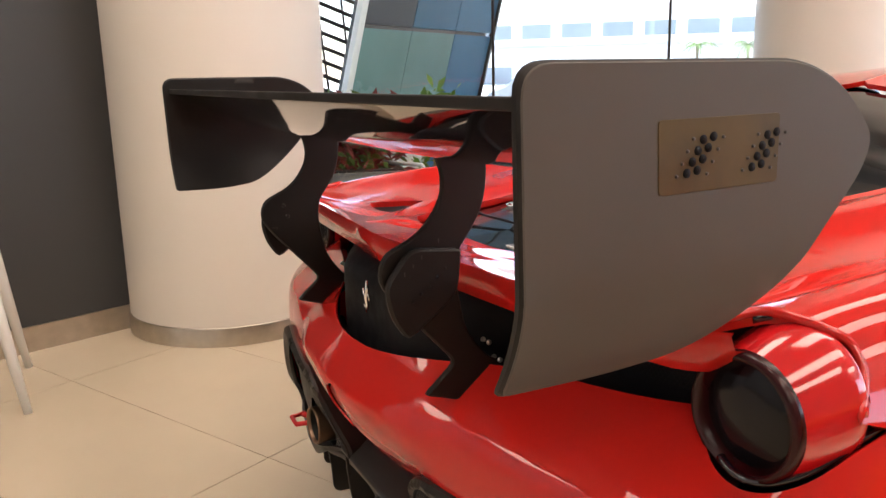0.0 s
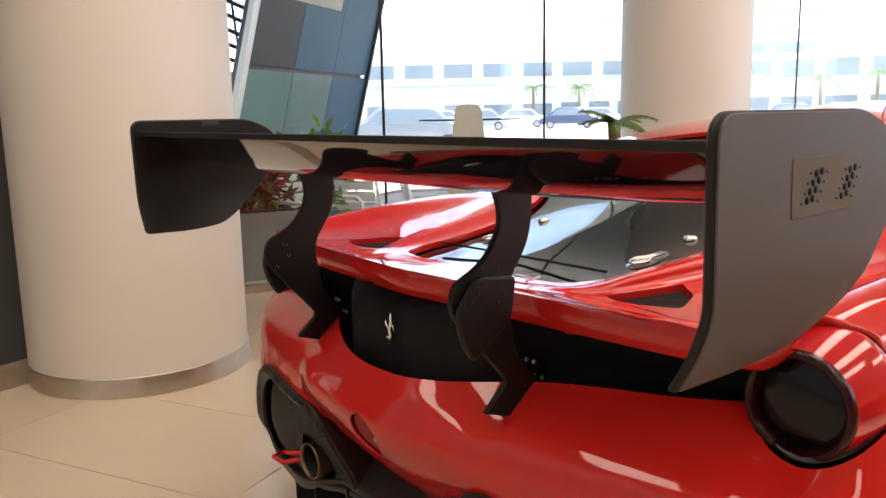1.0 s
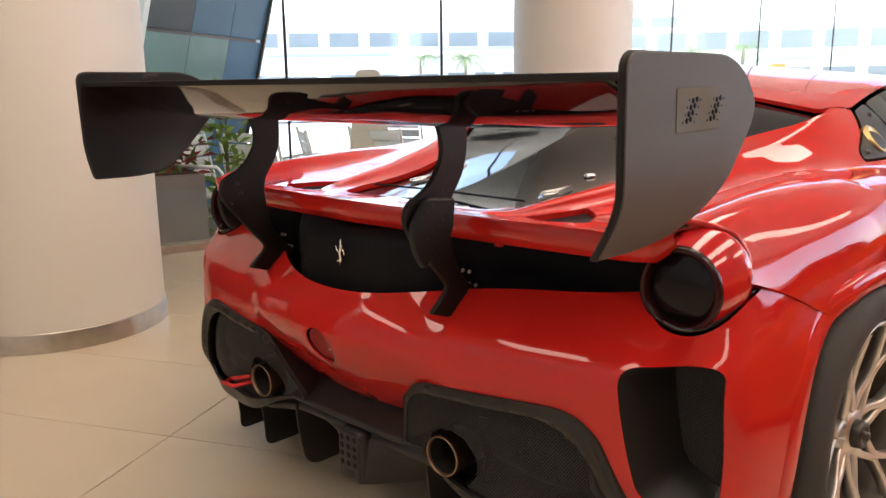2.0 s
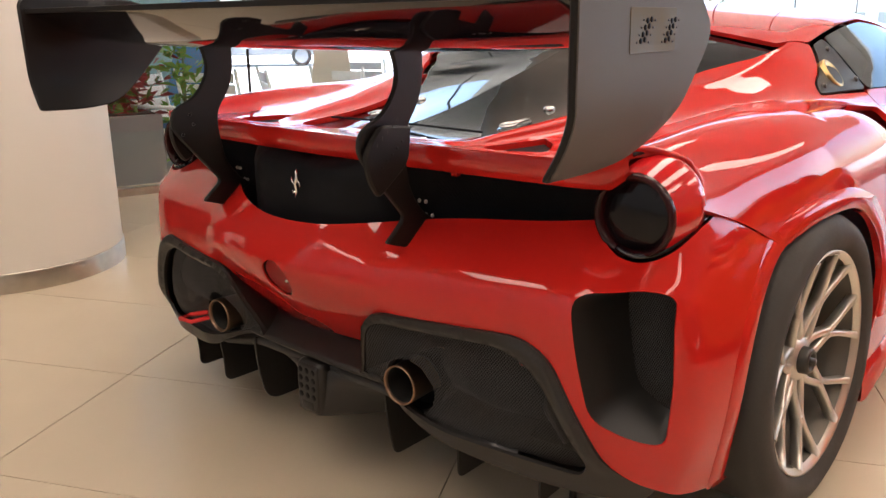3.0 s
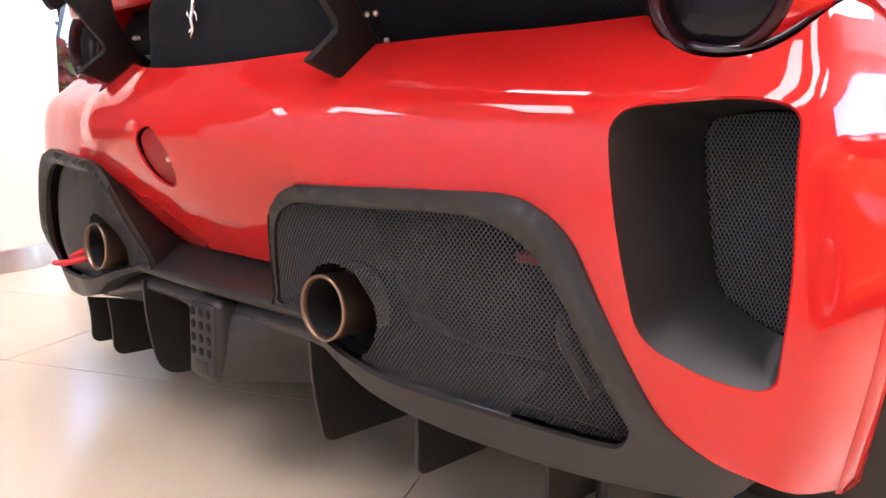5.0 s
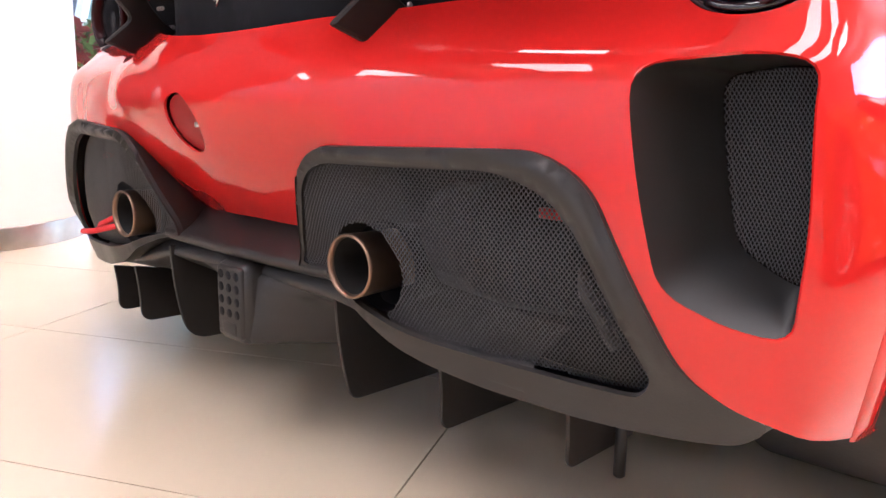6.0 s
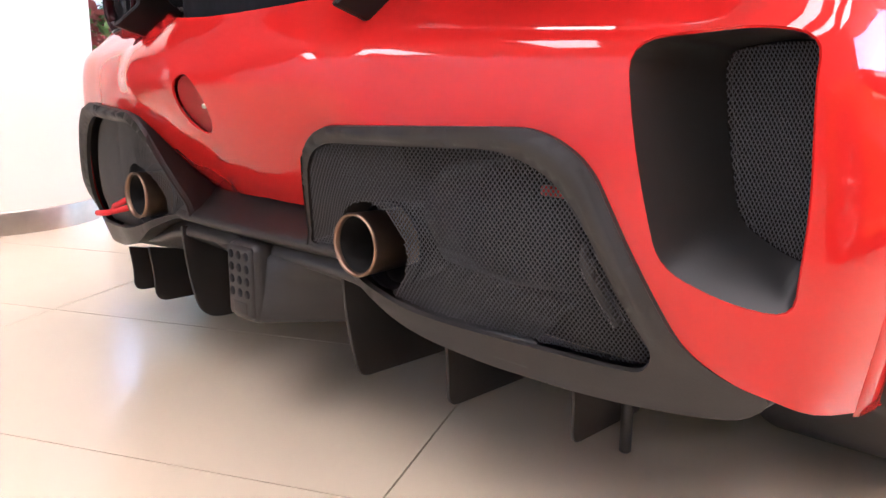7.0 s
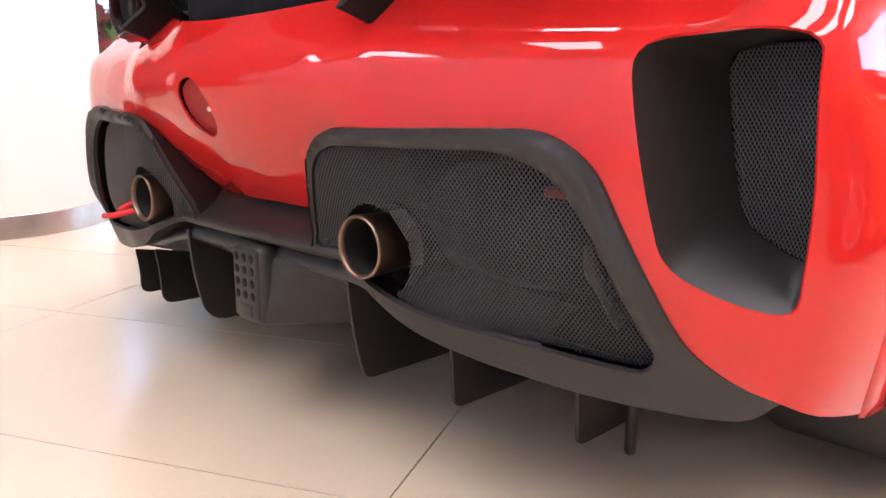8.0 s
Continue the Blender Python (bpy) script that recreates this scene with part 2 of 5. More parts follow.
def slab(name, outline, fn, thick, mat, parent=None, label="", bevel=0.003, step=0.03):
    """A flat or gently bent plate of that thickness; fn maps (u, v, depth) into space."""
    n = len(outline)
    area = sum(outline[i - 1][0] * outline[i][1] - outline[i][0] * outline[i - 1][1] for i in range(n))
    s = 1 if area > 0 else -1
    inner = []
    for i, p in enumerate(outline):
        a, b = outline[i - 1], outline[(i + 1) % n]
        t = Vector((b[0] - a[0], b[1] - a[1])).normalized()
        inner.append(Vector((p[0], p[1])) + Vector((-t.y, t.x)) * s * bevel)
    pts = list(inner)
    xs, ys = [p[0] for p in outline], [p[1] for p in outline]
    for i in range(int((max(xs) - min(xs)) / step) + 2):
        for j in range(int((max(ys) - min(ys)) / step) + 2):
            q = (min(xs) + step * i, min(ys) + step * j)
            if inside(q, inner) and not near_edge(q, inner, step * 0.45):
                pts.append(Vector(q))
    co, _, tri, _, _, _ = delaunay_2d_cdt(pts, [(i, (i + 1) % n) for i in range(n)], [], 0, 1e-6)
    tri = [f for f in tri if inside(sum((co[i] for i in f), Vector((0, 0))) / len(f), inner)]
    V = [fn(p[0], p[1], 0) for p in co] + [fn(p[0], p[1], thick) for p in co]
    F = [tuple(f) for f in tri] + [tuple(i + len(co) for i in f[::-1]) for f in tri]
    k = len(V)
    V += [fn(p[0], p[1], 0) for p in inner] + [fn(p[0], p[1], bevel) for p in outline]
    V += [fn(p[0], p[1], thick - bevel) for p in outline] + [fn(p[0], p[1], thick) for p in inner]
    for r in range(3):
        for i in range(n):
            a, b = k + r * n + i, k + r * n + (i + 1) % n
            F.append((a, b, b + n, a + n))
    bm = bmesh.new()
    bv = [bm.verts.new(v) for v in V]
    for f in F:
        if len(set(f)) == len(f):
            try:
                bm.faces.new([bv[i] for i in f])
            except ValueError:
                pass
    bmesh.ops.remove_doubles(bm, verts=bm.verts, dist=0.00002)
    bmesh.ops.recalc_face_normals(bm, faces=bm.faces)
    ob = part(name, bm, mat, parent, label, smooth=True)
    ob.data.set_sharp_from_angle(angle=radians(35))
    return ob


def slab_oval(x, y, z, rx, ry, rise):
    """A thin oval plate that climbs with y."""
    bm = bmesh.new()
    low = [bm.verts.new((x + rx * math.cos(a), y + ry * math.sin(a), z + rise * ry * math.sin(a))) for a in [2 * math.pi * i / 28 for i in range(28)]]
    high = [bm.verts.new(v.co + Vector((0, 0, 0.004))) for v in low]
    for i in range(28):
        bm.faces.new((low[i], low[(i + 1) % 28], high[(i + 1) % 28], high[i]))
    bm.faces.new(high)
    bm.faces.new(low[::-1])
    return bm


def thing(name, label, category, group="", at=(0, 0, 0), rz=0):
    ob = new(name)
    ob.matrix_world = pose(*at, 0, 0, rz)
    return tagged(ob, label, category, group)

# ---- the room ----
TURN = 25.6  # the tiles lie at this angle to the car
TU = Vector((math.cos(radians(TURN)), math.sin(radians(TURN))))
TV = Vector((-TU.y, TU.x))
TILE_L, TILE_W, TILE_0 = 1.165, 0.605, Vector((-0.942, 0.013))

GLASS_A, GLASS_DIR = Vector((-3.39, 2.35)), Vector((0.26, 0.966)).normalized()
GLASS_N = Vector((GLASS_DIR.y, -GLASS_DIR.x))


def along_glass(d, out=0.0, z=0.0):
    p = GLASS_A + GLASS_DIR * d - GLASS_N * out
    return Vector((p.x, p.y, z))


def wall(name, a, b, height, thick, mat, label, z0=0.0):
    """An upright wall from a to b on the plan; its thickness lies to the right of that way."""
    a, b = Vector(a[:2]), Vector(b[:2])
    d = (b - a).normalized()
    n = Vector((d.y, -d.x)) * thick
    bm = bmesh.new()
    q = [(a, z0), (b, z0), (b + n, z0), (a + n, z0)]
    lo = [bm.verts.new((p.x, p.y, z)) for p, z in q]
    hi = [bm.verts.new((p.x, p.y, height)) for p, z in q]
    bm.faces.new(lo[::-1])
    bm.faces.new(hi)
    for k in range(4):
        bm.faces.new((lo[k], lo[(k + 1) % 4], hi[(k + 1) % 4], hi[k]))
    bmesh.ops.recalc_face_normals(bm, faces=bm.faces)
    return tagged(part(name, bm, mat, None, label, smooth=False), category="wall", kind="structure")


ROOM_H = 4.6
floor = tagged(part("floor", box_bm(-8.5, 7.2, -6.2, 13.5, -0.12, -0.005), GROUT, None,
                    "polished beige porcelain tile floor with thin joints", False), category="floor", kind="structure")
ceiling = tagged(part("ceiling", box_bm(-8.5, 7.2, -6.2, 13.5, ROOM_H, ROOM_H + 0.2), CEILING, None,
                      "plain warm white showroom ceiling", False), category="ceiling", kind="structure")

# the dark wall behind the column, with a steel skirting
DW_B = Vector((-2.93, 0.72))
DW_A = DW_B + (Vector((-0.95, -5.2)) - DW_B).normalized() * 3.1
wall("wall_west", DW_A, DW_B, ROOM_H, -0.25, WALL_DARK, "matt charcoal painted wall with a pale stone skirting")
dd = (DW_B - DW_A).normalized()
dn = Vector((dd.y, -dd.x))
base = wall("baseboard", DW_A + dn * 0.012, DW_B + dn * 0.012, 0.115, -0.012, STEEL, "low brushed metal skirting along the dark wall")
tagged(base, category="baseboard")
wall("wall_return", DW_B, along_glass(-1.75), ROOM_H, -0.2, WALL_DARK, "short charcoal return wall beside the glazing")
# Unseen walls, tinted cool white to lend the red paint pale reflections.
wall("wall_south", (-4.5, -6.0), (7.0, -6.0), ROOM_H, 0.2, WALL_PALE, "unseen pale back wall for reflections in the red paint")
wall("wall_southwest", (-4.5, -6.0), DW_A + Vector((-0.35, 0.05)), ROOM_H, -0.2, WALL_PALE, "unseen pale wall added beyond the charcoal one for reflections")
wall("wall_north_low", (7.0, 13.2), (-0.3, 13.2), 0.25, 0.2, WALL_WHITE, "low white wall under the end window")
wall("wall_north_high", (7.0, 13.2), (-0.3, 13.2), ROOM_H, 0.2, WALL_WHITE, "white wall above the end window", 4.2)
end_glass = part("window_2", box_bm(-0.3, 7.0, 13.1, 13.112, 0.25, 4.2), PANE, None, "wide clear end window", False)
tagged(end_glass, category="window", kind="structure")
end_glass.visible_shadow = False
# Unseen wall, kept brown to darken what the car's flank reflects.
wall("wall_east_low", (7.0, -6.0), (7.0, 5.6), 4.2, 0.2, WALL_BROWN, "unseen brown wall that blocks the sky beside the wide windows")
wall("wall_east_sill", (7.0, 5.6), (7.0, 13.2), 0.3, 0.2, WALL_WHITE, "low white wall under the wide windows")
wall("wall_east_high", (7.0, -6.0), (7.0, 13.2), ROOM_H, 0.2, WALL_WHITE, "white wall above the wide windows", 4.2)
side_glass = part("window_3", box_bm(7.08, 7.092, 5.6, 13.2, 0.3, 4.2), PANE, None, "wide clear side window", False)
tagged(side_glass, category="window", kind="structure")
side_glass.visible_shadow = False

# east windows: sky light enters through them
win = new("window_light", bpy.data.lights.new("window_light", "AREA"))
win.data.shape, win.data.size, win.data.size_y = "RECTANGLE", 7.4, 3.7
win.data.energy, win.data.color = 50, (0.90, 0.94, 1.0)
win.matrix_world = look((7.05, 9.4, 2.25), (0, 9.4, 2.25))

# the glazed front
D_ENDS = [-1.75, 0.0, 1.31, 2.62, 3.93, 5.24, 6.55, 7.86, 9.17, 10.48, 11.3]
window = tagged(new("window_1"), "tall frameless showroom glazing with thin dark joints", "window", kind="structure")
for a, b in zip(D_ENDS, D_ENDS[1:]):
    bm = bmesh.new()
    c = [along_glass(a + 0.008), along_glass(b - 0.008), along_glass(b - 0.008, 0.012), along_glass(a + 0.008, 0.012)]
    lo = [bm.verts.new((p.x, p.y, 0.05)) for p in c]
    hi = [bm.verts.new((p.x, p.y, ROOM_H - 0.05)) for p in c]
    bm.faces.new(lo[::-1]), bm.faces.new(hi)
    for k in range(4):
        bm.faces.new((lo[k], lo[(k + 1) % 4], hi[(k + 1) % 4], hi[k]))
    bmesh.ops.recalc_face_normals(bm, faces=bm.faces)
    pane = part("pane", bm, PANE, window, "", False)
    pane.visible_shadow = False
    j = part("joint", rod_bm([along_glass(b, 0.006, 0.0), along_glass(b, 0.006, ROOM_H)], 0.011, 6), DARK_METAL, window)
for z, nm in ((0.0, "sill"), (ROOM_H - 0.05, "head")):
    bm = bmesh.new()
    c = [along_glass(-1.75, -0.03), along_glass(11.3, -0.03), along_glass(11.3, 0.04), along_glass(-1.75, 0.04)]
    lo = [bm.verts.new((p.x, p.y, z)) for p in c]
    hi = [bm.verts.new((p.x, p.y, z + 0.05)) for p in c]
    bm.faces.new(lo[::-1]), bm.faces.new(hi)
    for k in range(4):
        bm.faces.new((lo[k], lo[(k + 1) % 4], hi[(k + 1) % 4], hi[k]))
    bmesh.ops.recalc_face_normals(bm, faces=bm.faces)
    part(nm, bm, STEEL, window, "", False)


def column(at, r):
    col = thing("column", "round warm white plastered column with a brushed steel base ring", "column", "showroom columns", (*at, 0))
    tagged(col, kind="structure")
    part("shaft", lathe_bm([(r, 0.0), (r, ROOM_H)], "z", 96), WALL_WHITE, col)
    part("base_ring", lathe_bm([(r + 0.001, 0.090), (r + 0.006, 0.089), (r + 0.007, 0.086), (r + 0.007, 0.001)], "z", 96), STEEL, col, "brushed steel base ring")
    return col


column((-2.55, 0.304), 0.495)
column((-2.18, 4.16), 0.45)

# ceiling lights: long warm strips
# The last, short one is an added lamp that brightens the pale walls.
for x, y, w, half in ((-0.9, -1.2, 0.40, 2.55), (1.2, -2.6, 0.40, 2.55), (2.6, 1.6, 0.40, 2.55), (4.6, -0.6, 0.40, 2.55), (0.2, 3.4, 0.40, 2.55), (4.9, 5.4, 0.40, 2.55), (-3.0, -4.6, 0.35, 0.9)):
    lamp = thing("ceiling_light", "long broad ceiling light with a warm diffuser", "ceiling light", "ceiling lights", (x, y, ROOM_H), 6)
    part("frame", box_bm(-w - 0.04, w + 0.04, -half - 0.05, half + 0.05, -0.05, -0.002, 0.006), WHITE_METAL, lamp, "", False)
    part("diffuser", box_bm(-w, w, -half, half, -0.058, -0.051), GLOW, lamp, "warm glowing diffuser", False)

# ---- outside ----
ground = tagged(part("ground", box_bm(-900, 900, -900, 900, -0.4, -0.13), ASPHALT, None, "sunlit pale paving and street", False),
                category="ground", kind="structure")

# ---- the red car ----
# plan of the tail at bumper height: distance from the middle, place along the car
PLAN_X = [(0, 0), (0.18, 0.18), (0.36, 0.36), (0.54, 0.54), (0.72, 0.712), (0.83, 0.80), (0.93, 0.87), (1.06, 0.913), (1.24, 0.934), (1.42, 0.946), (1.6, 0.948)]
PLAN_Y = [(0, -0.0765), (0.04, -0.0764), (0.18, -0.061), (0.36, -0.033), (0.54, 0.003), (0.72, 0.045), (0.83, 0.088), (0.93, 0.152), (1.06, 0.275), (1.24, 0.455), (1.42, 0.63), (1.6, 0.81)]
plan_x, plan_y = curve(*PLAN_X), curve(*PLAN_Y)
tail_inset = curve((0.05, 0.09), (0.15, 0.05), (0.3, 0.012), (0.43, 0.0), (0.55, 0.0), (0.61, 0.006), (0.632, 0.013), (0.68, 0.038), (0.78, 0.082), (0.9, 0.16))


ledge = curve((0, 0.0), (0.12, 0.004), (0.22, 0.024), (0.28, 0.044), (0.34, 0.064), (0.45, 0.072), (0.55, 0.075), (0.75, 0.075), (0.87, 0.03), (1.0, 0.0), (1.6, 0.0))


side_inset = curve((0.05, 0.09), (0.15, 0.05), (0.3, 0.012), (0.43, 0.0), (0.5, 0.003), (0.6, 0.018), (0.68, 0.039), (0.733, 0.058), (0.78, 0.080), (0.9, 0.16))
crease = curve((0.60, 0.0), (0.622, 0.008), (0.634, 0.055), (0.645, 0.16), (0.72, 1.0), (0.76, 1.5), (0.9, 1.84))


def tail(s, z, depth=0.0):
    """A point on the bumper's skin: s runs round the tail from its middle, z is the height, depth goes inwards."""
    a = abs(s)
    sg = 1 if s >= 0 else -1
    h = 0.004
    tx, ty = plan_x(a + h) - (plan_x(a - h) if a > h else -plan_x(h - a)), plan_y(a + h) - plan_y(abs(a - h))
    n = math.hypot(tx, ty)
    tx, ty = tx / n, ty / n
    k = min(1.0, max(0.0, (a - 0.88) / 0.14))
    k = k * k * (3 - 2 * k)
    d = tail_inset(z) * (1 - k) + side_inset(z) * k + depth + ledge(a) * crease(z)
    return (sg * (plan_x(a) - ty * d), plan_y(a) + tx * d, z)


undercut = curve((0.36, 0.150), (0.385, 0.128), (0.44, 0.076), (0.50, 0.026), (0.55, -0.002), (0.59, -0.014), (0.64, -0.008), (0.70, 0.0))


def bumper_skin(s, z, depth=0.0):
    """The red skin, which slants forward below between the two exhaust pods."""
    w = min(1.0, max(0.0, (0.36 - abs(s)) / 0.12))
    return tail(s, z, depth + undercut(z) * w * w * (3 - 2 * w))


def s_of(x, z=0.5):
    """How far round the tail a point at that distance from the middle lies."""
    lo, hi = 0.0, 1.6
    for _ in range(40):
        mid = (lo + hi) / 2
        if tail(mid, z)[0] < abs(x):
            lo = mid
        else:
            hi = mid
    return lo if x >= 0 else -lo


def tail_loop(points, r=0.02, step=0.012, grow=0.0, closed=True):
    return [(s_of(p.x, p.y), p.y) for p in rounded(points, closed, step, r)]


AXLE_Y, HUB_Z, ARCH_Y, ARCH_R, ARCH_H, ARCH_FRONT = 0.695, 0.348, 0.735, 0.425, 0.342, 0.375
FRONT_Y = AXLE_Y + 2.65


def arch_at(yc, a, grow=0.0):
    """A point of a wheel arch's edge, a little squarer than an ellipse; a runs from the front over the top."""
    c, s = math.cos(a), math.sin(a)
    return (yc + ((ARCH_R if c < 0 else ARCH_FRONT) + grow) * math.copysign(abs(c) ** 0.833, c), HUB_Z + (ARCH_H + grow) * math.copysign(abs(s) ** 0.833, s))

car = thing("race_car", "glossy red track sports car with a tall black rear wing", "car")

# contours on the tail: distance from the middle, height, corner radius
VENT = [(0.687, 0.628, 0.035), (0.80, 0.642, 0.05), (0.848, 0.632, 0.04), (0.856, 0.45, 0.05), (0.849, 0.338, 0.03), (0.80, 0.352, 0.03), (0.732, 0.388, 0.03), (0.705, 0.50, 0.1)]
POD = [(0.243, 0.40), (0.252, 0.522, 0.06), (0.40, 0.528, 0.1), (0.60, 0.534, 0.10), (0.657, 0.500, 0.06), (0.705, 0.40, 0.06), (0.752, 0.30, 0.06), (0.80, 0.257, 0.04), (0.836, 0.237, 0.02)]
MESH = [(0.190, 0.345, 0.008), (0.254, 0.502, 0.055), (0.40, 0.503, 0.1), (0.552, 0.507, 0.06), (0.612, 0.483, 0.05), (0.650, 0.440, 0.06), (0.727, 0.285, 0.015), (0.713, 0.260, 0.012), (0.50, 0.276, 0.1), (0.38, 0.291, 0.06), (0.27, 0.331, 0.04)]
HOOK = (-0.006, 0.545)

# the skin of the bumper
half = rounded([(0.0, 0.386)] + [(0.232, 0.380)] + POD[1:] + [(0.875, 0.200, 0.05), (0.888, 0.186)], False, 0.012, 0.02)
right = [(s_of(p.x, p.y), p.y) for p in half]


def side_s(y):
    lo, hi = 0.9, 1.6
    for _ in range(40):
        mid = (lo + hi) / 2
        if plan_y(mid) < y:
            lo = mid
        else:
            hi = mid
    return lo


ARCH_REAR = [p for p in (arch_at(ARCH_Y, radians(212 - 3.0 * k)) for k in range(40)) if p[1] > 0.19 and p[0] < 0.495] + [(0.50, 0.655)]
arch_pts = rounded([(side_s(y), z) for y, z in ARCH_REAR], False, 0.015, 0.04)
SEAM = [(0.50, 0.655), (0.44, 0.684), (0.335, 0.733), (0.225, 0.772)]
seam_pts = rounded([(side_s(y) if y > 0.2 else s_of(0.84, 0.77), z) for y, z in SEAM], False, 0.02, 0.05)
LIGHT_X, LIGHT_Z, LIGHT_R = 0.747, 0.774, 0.088
light_grow = curve((0, 0.012), (10, 0.012), (18, 0.004), (29, 0.0))
light_arc = [(LIGHT_X + (LIGHT_R + light_grow(k)) * math.cos(a), LIGHT_Z + (LIGHT_R + light_grow(k)) * math.sin(a)) for k, a in enumerate([radians(-6 - 5 * k) for k in range(29)])]
light_pts = [(s_of(x, z), z) for x, z in light_arc]
band = rounded([(0.650, 0.734), (0.55, 0.723), (0.43, 0.717), (0.34, 0.709), (0.25, 0.698), (0.15, 0.685), (0.08, 0.679), (0.0, 0.677)], False, 0.02, 0.05)
band_pts = [(s_of(p.x, p.y), p.y) for p in band]
chain = right + arch_pts + seam_pts[1:] + light_pts + band_pts
outline = [chain[0]]
for p in chain[1:]:
    if math.hypot(p[0] - outline[-1][0], p[1] - outline[-1][1]) > 0.003:
        outline.append(p)
full = outline + [(-p[0], p[1]) for p in outline[::-1] if p[0] > 0.002]
hook_loop = [(s_of(HOOK[0] + 0.044 * math.cos(a), 0.54), HOOK[1] + 0.046 * math.sin(a)) for a in [2 * math.pi * k / 32 for k in range(32)]]
vent_r = tail_loop(VENT)
vent_l = [(-s, z) for s, z in vent_r]
sheet("rear_bumper", full, [vent_r, vent_l, hook_loop], bumper_skin, RED, car, "glossy red rear bumper", 0.015, 0.004, soft=0.007)

# tow hook recess
slab("hook_cover", hook_loop, lambda s, z, d: bumper_skin(s, z, 0.007 + d), 0.01, RED_DARK, car, "dark red round tow hook cover")
part("screw", lathe_bm([(0.0001, -0.004), (0.004, -0.003), (0.004, 0.006)], "y", 10, centre=(0.022, -0.0685, 0.543)), STEEL, car)


def wall_strip(name, loop_a, fa, loop_b, fb, mat, label="", steps=4, bend=1.0):
    """A skin between two loops of as many points."""
    V, F = [], []
    n = len(loop_a)
    for k in range(steps + 1):
        t = k / steps
        for p, q in zip(loop_a, loop_b):
            V.append(Vector(fa(*p)).lerp(Vector(fb(*q)), t ** bend))
    for k in range(steps):
        for i in range(n):
            j = (i + 1) % n
            F.append((k * n + i, k * n + j, (k + 1) * n + j, (k + 1) * n + i))
    return raw(name, V, F, mat, car, label)


def strips(name, loop, fn, pitch, width, depth, mat, parent, label="", gap=None):
    """A woven wire grille that fills loop: two slanting sets of thin wires."""
    V, F = [], []
    xs, zs = [p[0] for p in loop], [p[1] for p in loop]
    x0, x1, z0, z1 = min(xs), max(xs), min(zs), max(zs)
    for sgn in (1, -1):
        k = -int((x1 - x0 + z1 - z0) / pitch) - 2
        while k * pitch < (x1 - x0) + (z1 - z0) + pitch:
            pts, run = [], []
            n = int((z1 - z0) / 0.012) + 1
            for i in range(n * 4 + 1):
                z = z0 + (z1 - z0) * i / (n * 4)
                x = (x0 if sgn > 0 else x1) + k * pitch + sgn * (z - z0) * 0.75
                if x0 <= x <= x1 and inside((x, z), loop) and not (gap and math.hypot(x - gap[0], z - gap[1]) < gap[2]):
                    run.append((x, z))
                elif run:
                    pts.append(run)
                    run = []
            if run:
                pts.append(run)
            for run in pts:
                if len(run) < 2:
                    continue
                run = run[::3] + ([run[-1]] if (len(run) - 1) % 3 else [])
                b = len(V)
                for x, z in run:
                    for ox, od in ((-width, 0.0), (0.0, -width), (width, 0.0)):
                        V.append(fn(x + ox * 0.8, z - sgn * ox * 0.6, depth + od + (0.0006 if sgn > 0 else -0.0006)))
                for i in range(len(run) - 1):
                    for c in (0, 1):
                        p = b + 3 * i + c
                        F.append((p, p + 1, p + 4, p + 3))
            k += 1
    return raw(name, V, F, mat, parent, label)


